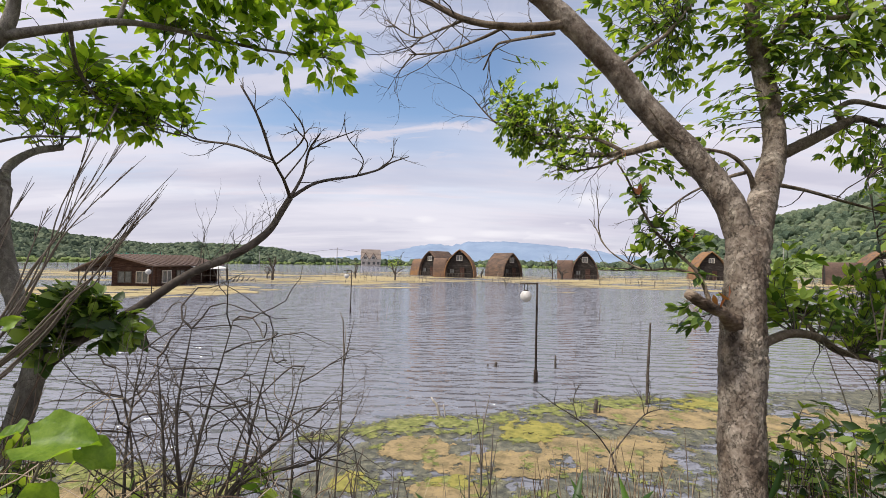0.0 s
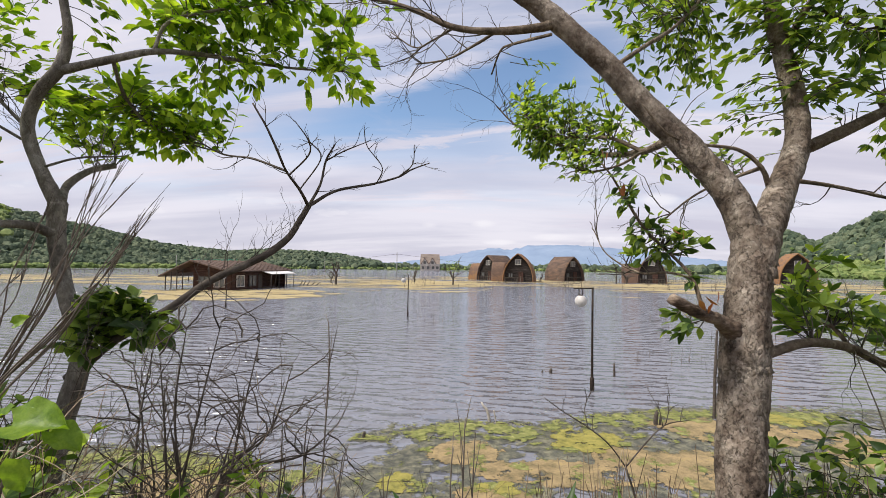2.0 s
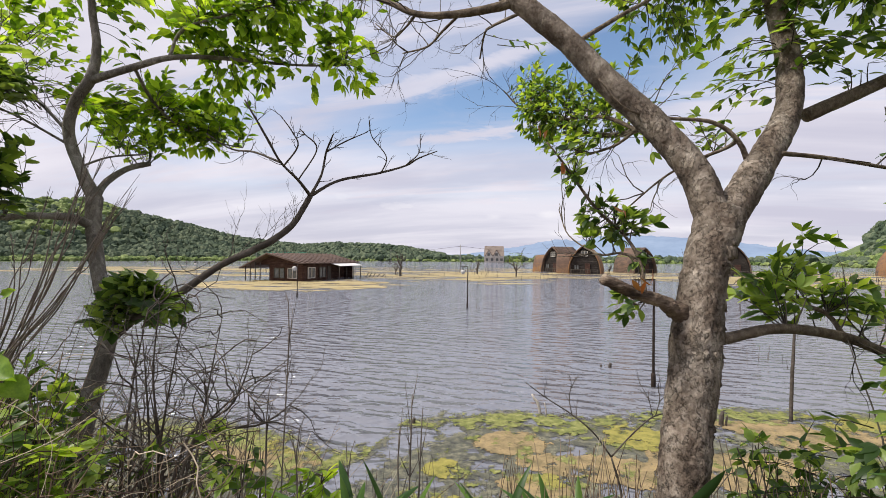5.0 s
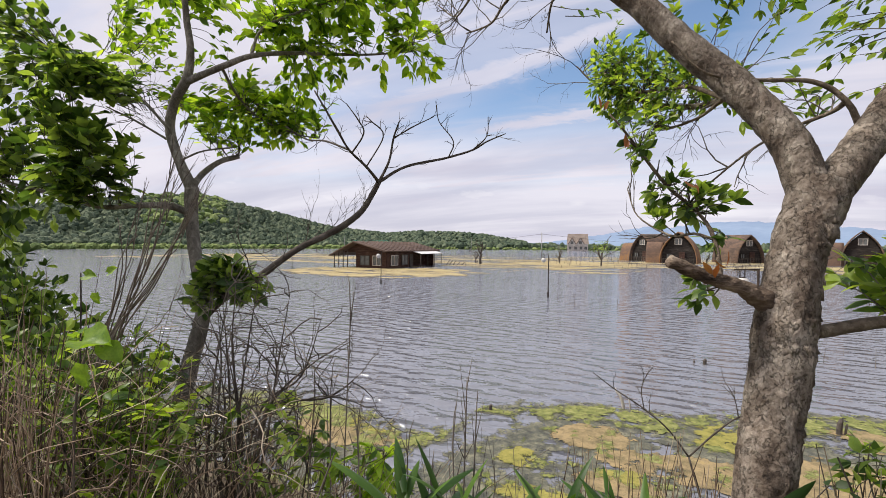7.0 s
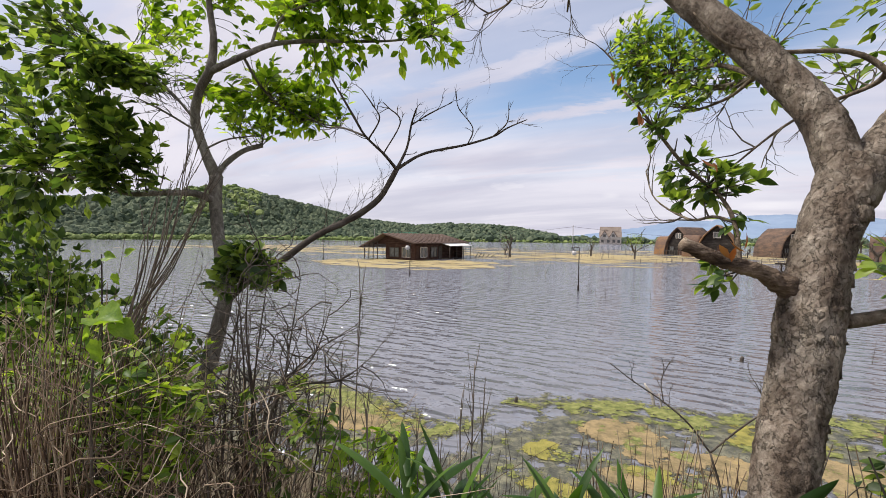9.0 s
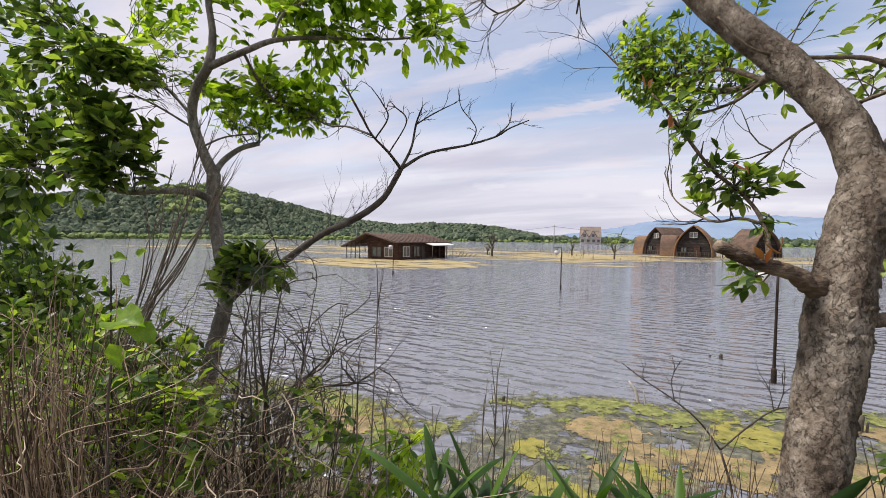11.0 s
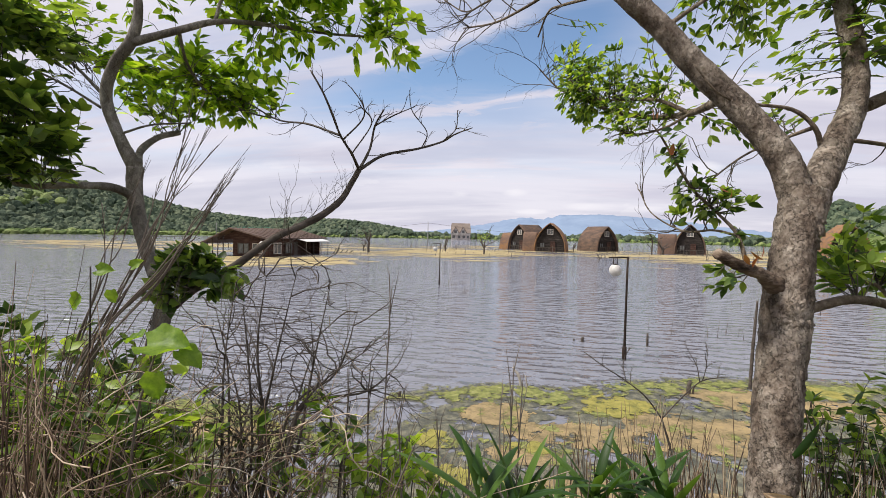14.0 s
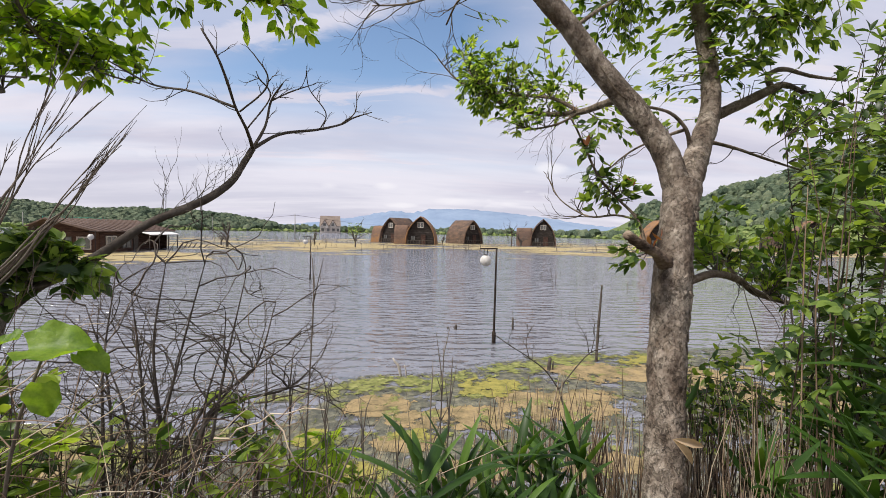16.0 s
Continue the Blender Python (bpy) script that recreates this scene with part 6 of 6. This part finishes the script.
def stalk_fan():
    t = thing("dead_stalks", "stiff grey dead stalks fanning up above the thicket", "dead plant")
    for base, tips in (((-0.26, 0.02, 2.75), [(0.20, 0.0, 3.72), (0.235, 0.02, 3.76), (0.27, 0.0, 3.68), (0.16, 0.03, 3.60), (0.245, -0.03, 3.62), (0.29, 0.0, 3.62), (0.12, -0.02, 3.52)]),
                       ((-0.22, -0.02, 2.8), [(0.35, 0.0, 3.57), (0.34, 0.02, 3.555), (0.33, -0.01, 3.53), (0.32, 0.01, 3.515), (0.345, -0.02, 3.54), (0.30, 0.0, 3.50)]),
                       ((-0.3, 0.02, 2.75), [(0.02, 0.0, 3.50), (-0.02, 0.02, 3.42), (0.07, 0.0, 3.58), (-0.1, 0.0, 3.45)])):
        knot = np.mean([np.array(q) for q in tips], 0) * 0.62 + np.array(base) * 0.38
        for q in tips:
            soup = Soup()
            m = knot * 0.55 + np.array(q) * 0.45 + rvec(0.022)
            low = np.array(base) + rvec(0.03)
            tube(soup, spline([(low[0] - 0.1, low[1], bank(*low[:2]), 0.0036), (*low, 0.003), (*(knot + rvec(0.015)), 0.0022), (*m, 0.0015), (*q, 0.0007)], 0.04), 6, 0.1, 60)
            for k in range(6):
                f = rnd(0.0, 0.9)
                p = m * (1 - f) + np.array(q) * f
                e = p + (np.array(q) - m) * rnd(0.2, 0.45) + rvec(0.012)
                tube(soup, [(*p, 0.0011), (*e, 0.0005)], 4, cap=False)
            part("stalk", soup.mesh("stalk", M["stalk"]), t)


stalk_fan()


def bare_shrub():
    t = thing("bare_shrub", "leafless dark shrub with knotted twigs by the thicket", "shrub")
    for k, (x, z) in enumerate(((0.10, 3.10), (0.2, 3.2), (0.30, 3.16), (0.40, 3.24), (0.5, 3.26), (0.58, 3.2), (0.64, 3.12), (0.70, 3.02), (0.2, 2.98), (0.5, 3.02), (0.76, 2.94), (0.34, 3.0))):
        soup = Soup()
        bx = 0.28 + 0.3 * (x - 0.3) + rnd(-0.05, 0.05)
        base = np.array([bx, 0.12 + rnd(-0.05, 0.05), 2.35])
        tip = np.array([x, 0.12 + rnd(-0.12, 0.14), z])
        elbow = np.array([base[0] + (tip[0] - base[0]) * 0.25 + rnd(-0.06, 0.06), 0.12, 2.72 + rnd(-0.1, 0.08)])
        bend = elbow * 0.45 + tip * 0.55 + np.array([rnd(-0.05, 0.05), 0, rnd(-0.06, 0.02)])
        rows = [(base[0], base[1], bank(base[0], base[1]), 0.006), (*base, 0.0052), (*elbow, 0.0044), (*bend, 0.0032), (*tip, 0.0012)]
        tube(soup, spline(rows, 0.03), 6, 0.15, 60)
        bare_twigs(soup, rows, 8, 0.20, 0.0022, 2, 0.4, 0.08, 1.15)
        for _ in range(6):
            # arching, wandering side shoots
            p = np.array(random.choice(rows[2:])[:3])
            d = np.array([rnd(-0.6, 1.0), rnd(-0.4, 0.4), rnd(0.1, 0.7)])
            r, trail = rnd(0.0016, 0.003), []
            for k in range(9):
                trail.append((*p, r * (1 - k * 0.08)))
                d = d + rvec(0.62) + np.array([0, 0, -0.05])
                d /= np.linalg.norm(d)
                p = p + d * 0.034
            tube(soup, spline(trail, 0.02), 5, 0.1, 60, cap=False)
        part("branch", soup.mesh("branch", M["dead"]), t)


bare_shrub()

def heart_leaf(soup, at, way, up, length, width):
    """A rounded, wavy leaf with a sunken midrib."""
    way = way / np.linalg.norm(way)
    side = np.cross(way, up)
    side /= np.linalg.norm(side)
    nrm = np.cross(side, way)
    v, f, n, w = [], [], 12, 4
    for i in range(n + 1):
        q = i / n
        half = width * 0.5 * (math.sin(math.pi * (0.06 + 0.94 * q) ** 0.72) ** 0.75 if q < 1 else 0.02)
        for j in range(-w, w + 1):
            s = j / w
            back = -0.10 * length * (1 - q) ** 3 * abs(s)
            lift = 0.22 * width * abs(s) ** 1.3 - 0.30 * length * q * q + 0.06 * width * math.sin(q * 15 + s * 3) * abs(s)
            v.append(at + way * (q * length + back) + side * (s * half) + nrm * lift)
    m = 2 * w + 1
    for i in range(n):
        for j in range(2 * w):
            k = i * m + j
            f.append((k, k + 1, k + m + 1, k + m))
    soup.add(v, f)


# big pale leaves of a climber
t = thing("climber", "climbing plant with large bright heart-shaped leaves over the thicket", "climber")
soup = Soup()
tube(soup, spline([(0.25, -0.25, 1.9, 0.004), (0.30, -0.33, 2.5, 0.0035), (0.37, -0.37, 2.95, 0.003), (0.425, -0.37, 3.13, 0.002)], 0.05), 6)
tube(soup, spline([(0.1, -0.1, 1.9, 0.004), (0.08, -0.2, 2.7, 0.003), (0.10, -0.22, 3.28, 0.002)], 0.05), 6)
part("stem", soup.mesh("stem", M["twig"]), t)
for p, way, up, L in (((0.402, -0.37, 3.135), (0.7, 0.0, 0.12), (0, -0.62, 1), 0.165), ((0.466, -0.36, 3.125), (0.7, 0.2, -0.45), (0.2, -0.5, 1), 0.10), ((0.432, -0.38, 3.085), (0.05, -0.1, -1), (0.2, -1, 0.1), 0.10),
                      ((0.38, -0.36, 3.15), (-0.8, 0.0, -0.1), (0, -0.3, 1), 0.08), ((0.12, -0.22, 3.27), (0.8, 0.1, 0.1), (0, -0.9, 0.5), 0.07), ((0.14, -0.2, 3.22), (0.2, 0, -1), (0.3, -1, 0), 0.06),
                      ((0.05, -0.2, 3.2), (-0.6, 0, -0.5), (0, -1, 0.3), 0.09), ((0.2, -0.2, 3.28), (0.5, 0.1, 0.4), (0, -1, 0.3), 0.055)):
    soup = Soup()
    heart_leaf(soup, np.array(p), np.array(way, float), np.array(up, float), L * 0.56, L * 0.52)
    part("leaf", soup.mesh("leaf", M["leaf_bright"]), t)


def blade_mesh(length, width, bend, name="blade"):
    """A long pointed leaf along z, bending towards +y."""
    v, f, n = [], [], 9
    for k in range(n + 1):
        q = k / n
        w = width * (math.sin(math.pi * min(1, 0.12 + q * 0.88)) ** 0.8) * (1 - 0.15 * q) + 0.001
        z, y = length * (q - 0.35 * bend * q * q), length * bend * q * q
        v += [(-w / 2, y + w * 0.18, z), (0, y, z), (w / 2, y + w * 0.18, z)]
    for k in range(n):
        a = 3 * k
        f += [(a, a + 1, a + 4, a + 3), (a + 1, a + 2, a + 5, a + 4)]
    return mesh(name, v, f, M["blade"])


BLADES = [blade_mesh(l, w, b) for l, w, b in ((0.29, 0.038, 0.14), (0.25, 0.036, 0.34), (0.22, 0.036, 0.55), (0.31, 0.040, 0.24), (0.19, 0.030, 0.25))]


def bladed_plant(x, y, tip, n, spread=0.5, group="bladed plants", label="broad-bladed green plant growing on the bank"):
    """A stem with long pointed leaves that rise round it."""
    z0 = bank(x, y)
    t = thing("broad_bladed_plant", label, "plant", group, at=(x, y, z0))
    h = tip + 0.03 - z0
    soup = Soup()
    tube(soup, spline([(0, 0, -0.05, 0.006), (rnd(-0.02, 0.02), rnd(-0.02, 0.02), h * 0.4, 0.005), (rnd(-0.03, 0.03), rnd(-0.03, 0.03), h * 0.8, 0.003)], 0.05), 6)
    part("stem", soup.mesh("stem", M["blade"]), t)
    for k in range(n + 8):
        ob = part("blade", random.choice(BLADES), t)
        q = h * rnd(0.5, 0.95)
        s = rnd(0.6, 0.95)
        L = 0.27 * s
        if q + L > h:
            q = h - L
        m = pose(0, 0, max(0.05, q), 0, 0, rnd(0, 360)) @ pose(0, 0, 0, -rnd(12, 70) * spread * 1.35, 0, 0)
        ob.matrix_basis = m @ Matrix.Diagonal((s, s, s, 1))
    return t


for x, y, tip, n in ((1.06, 0.02, 2.88, 9), (1.16, 0.08, 2.84, 9), (1.28, 0.22, 2.74, 9), (1.40, 0.3, 2.74, 9), (1.52, 0.32, 2.78, 9), (1.62, 0.3, 2.74, 9), (1.22, 0.0, 2.68, 8),
                     (1.36, 0.12, 2.66, 9), (1.48, 0.14, 2.64, 9), (1.0, 0.2, 2.6, 8), (0.9, 0.25, 2.5, 7), (1.7, 0.05, 2.66, 7), (1.58, -0.02, 2.58, 8), (1.1, 0.2, 2.66, 8), (1.3, -0.06, 2.5, 8), (1.46, 0.0, 2.5, 8), (1.62, 0.14, 2.6, 8),
                     (1.18, 0.3, 2.62, 9), (1.34, 0.4, 2.62, 9), (1.56, 0.42, 2.66, 9), (1.45, 0.22, 2.6, 10), (1.25, 0.14, 2.58, 10), (1.66, -0.1, 2.52, 8), (1.54, 0.06, 2.56, 9)):
    bladed_plant(x, y, tip, n, 0.75)
for x, y, tip, n in ((2.12, 0.05, 2.75, 7), (2.3, -0.05, 3.0, 9), (2.42, 0.1, 3.2, 9), (2.5, -0.1, 3.1, 9), (2.3, 0.1, 2.6, 8), (2.2, 0.2, 2.7, 9), (2.45, 0.25, 2.85, 9), (2.0, -0.05, 2.5, 8), (2.16, -0.26, 2.95, 10), (2.28, -0.2, 3.12, 11), (2.24, -0.1, 2.9, 10), (2.38, -0.06, 3.18, 11), (2.12, -0.14, 2.7, 10)):
    bladed_plant(x, y, tip, n, 0.9, label="broad-bladed green plant in the dense growth beside the tree")
# a single broad leaf against the trunk, and a curled dry one
ob = new("broad_leaf", blade_mesh(0.16, 0.025, 0.2))
ob.matrix_world = pose(1.83, 0.06, 2.84, -25, 62, 0)
tagged(ob, "single broad green leaf lying against the trunk", "leaf")
for k, (a, b) in enumerate(((100, 20), (135, -10))):
    soup = Soup()
    leaf(soup, np.array([1.69, -0.09, 2.82]), np.array([math.sin(radians(a)), -0.2, math.cos(radians(a))]), np.array([0, -1, 0.4]), 0.095, 0.022, 1.4, 0.3)
    tagged(new("dry_leaf", soup.mesh("dry_leaf", M["dry_leaf"])), "curled pale dry leaf at the foot of the tree", "leaf")

# reeds and stalks before the water
dry_clump("reed_stalks", "thin dark dead stalks standing along the water's edge", 1.5, 0.9, 1.0, 0.5, 150, lambda x, y: 2.40, 0.12, 0.0025, "stalk", 0.7)
dry_clump("reed_stalks", "brown dry reeds standing before the algae", 1.62, 0.62, 0.32, 0.16, 130, lambda x, y: 2.80 - 0.15 * abs(x - 1.7), 0.14, 0.0026, "straw", 0.78)
dry_clump("reed_stalks", "dry brown stalks round the foot of the tree", 1.85, 0.45, 0.22, 0.2, 90, lambda x, y: 2.78, 0.10, 0.0026, "straw", 0.7)
dry_clump("reed_stalks", "thin dark stalks in front of the algae", 1.25, 0.35, 0.25, 0.2, 26, lambda x, y: 2.85, 0.2, 0.002, "stalk", 0.75)
dry_clump("reed_stalks", "dark dry stalks rising beside the forked tree", 2.12, 0.42, 0.16, 0.15, 46, lambda x, y: 2.92, 0.16, 0.0028, "stalk", 0.7)
dry_clump("dry_grass", "thin upright dry grass among the blades beside the tree", 2.25, 0.1, 0.3, 0.2, 150, lambda x, y: 2.95, 0.25, 0.0022, "straw", 0.55)
dry_clump("dry_grass", "dry brown grass stalks beside the tree", 2.3, 0.35, 0.35, 0.3, 330, lambda x, y: 2.9, 0.12, 0.0024, "straw", 0.6)
dry_clump("dry_grass", "short grass covering the bank", 1.0, 0.3, 2.2, 0.5, 700, lambda x, y: bank(x, y) + 0.45, 0.2, 0.0025, "straw", 0.4)


def reed(x, y, tip, seed, label="tall thin dead reed with a tufted top on the bank"):
    random.seed(seed)
    soup = Soup()
    z0 = bank(x, y)
    rows = spline([(x, y, z0, 0.003), (x + rnd(-0.02, 0.02), y, (z0 + tip) / 2, 0.0025), (x + rnd(-0.02, 0.03), y, tip - 0.12, 0.0021), (x + 0.01, y, tip, 0.0009)], 0.05)
    tube(soup, rows, 6, 0.1, 50)
    for k in range(9):
        f = rnd(0.55, 0.97)
        p = rows[int(f * (len(rows) - 1))][:3]
        e = p + np.array([rnd(-0.03, 0.04), rnd(-0.02, 0.02), rnd(0.05, 0.16)])
        tube(soup, [(*p, 0.002), (*e, 0.0008)], 4, cap=False)
    return tagged(new("reed", soup.mesh("reed", M["stalk"])), label, "reed", "reeds on the bank")


for k, (x, y, tip) in enumerate(((0.72, 0.22, 3.27), (0.69, 0.2, 3.0), (0.80, 0.21, 2.9), (0.60, 0.2, 2.98), (1.13, 0.25, 2.98), (1.16, 0.26, 2.94), (1.10, 0.24, 2.9), (1.0, 0.3, 2.72), (0.9, 0.35, 2.78))):
    reed(x, y, tip, 40 + k)
random.seed(60)
t = thing("sapling", "leafless forked dead sapling on the bank", "sapling")
for b in (
    [(1.86, 0.84, 1.4, 0.012), *[(1.83, 0.86, 2.218, 0.0096), (1.803, 0.87, 2.455, 0.0085), (1.765, 0.885, 2.598, 0.0079)]],
    [(1.765, 0.885, 2.598, 0.0073), (1.697, 0.88, 2.688, 0.0061), (1.614, 0.88, 2.753, 0.0055), (1.514, 0.86, 2.817, 0.0043), (1.431, 0.85, 2.876, 0.0031)],
    [(1.614, 0.88, 2.753, 0.0043), (1.604, 0.9, 2.824, 0.0037), (1.63, 0.9, 2.896, 0.0025)],
    [(1.765, 0.885, 2.598, 0.0067), (1.853, 0.9, 2.698, 0.0061), (1.934, 0.92, 2.764, 0.0049), (2.045, 0.95, 2.78, 0.0031)],
    [(1.924, 0.92, 2.753, 0.0037), (1.91, 0.92, 2.826, 0.0031), (1.881, 0.92, 2.878, 0.0024)],
    [(1.934, 0.92, 2.764, 0.0037), (1.95, 0.93, 2.814, 0.0031), (1.953, 0.93, 2.87, 0.0024)],
):
    soup = Soup()
    b = slim(b, 0.52)
    tube(soup, spline(b, 0.02), 8, 0.12, 50)
    bare_twigs(soup, b, 3, 0.07, 0.0016, 1, 0.4, 0.3)
    part("branch", soup.mesh("branch", M["dead"]), t)

# growth beside the forked tree
random.seed(71)
bush("shrub", "broad-leaved green shrub beside the forked tree", 2.3, 0.5, 0.25, 0.2, 22, 2.95, 85, 0.044, "leaf_dark",
     [((2.22, 0.5, 2.72), (0.2, 0.16, 0.2)), ((2.42, 0.52, 2.6), (0.22, 0.2, 0.25)), ((2.6, 0.55, 2.75), (0.2, 0.2, 0.2))], 0.2, 0.55, 0.14)
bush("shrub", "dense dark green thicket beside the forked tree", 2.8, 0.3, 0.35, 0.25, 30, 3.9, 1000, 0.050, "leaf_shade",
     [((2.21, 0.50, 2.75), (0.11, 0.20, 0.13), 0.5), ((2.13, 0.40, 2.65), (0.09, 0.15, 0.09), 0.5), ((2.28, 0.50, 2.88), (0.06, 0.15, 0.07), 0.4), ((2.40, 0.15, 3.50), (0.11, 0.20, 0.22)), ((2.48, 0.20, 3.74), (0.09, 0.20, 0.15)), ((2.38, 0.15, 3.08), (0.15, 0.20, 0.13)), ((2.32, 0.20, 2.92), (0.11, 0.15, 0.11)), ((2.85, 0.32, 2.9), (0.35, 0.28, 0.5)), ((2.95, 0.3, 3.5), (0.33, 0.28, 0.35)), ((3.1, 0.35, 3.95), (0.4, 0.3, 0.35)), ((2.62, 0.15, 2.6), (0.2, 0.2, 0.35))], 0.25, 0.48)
soup = Soup()
for k in range(6):
    x, y = 2.36 + rnd(-0.10, 0.12), 0.16 + rnd(-0.06, 0.06)
    tube(soup, spline([(x, y, bank(x, y), 0.003), (x + rnd(-0.03, 0.03), y, 2.6, 0.0026), (x + rnd(-0.07, 0.07), y, 3.2, 0.002), (x + rnd(-0.16, 0.16), y, rnd(3.4, 4.0), 0.0009)], 0.08), 6, 0.1, 40)
tagged(new("dry_canes", soup.mesh("dry_canes", M["straw"])), "upright pale dry canes beside the thicket", "canes", kind="stuff")
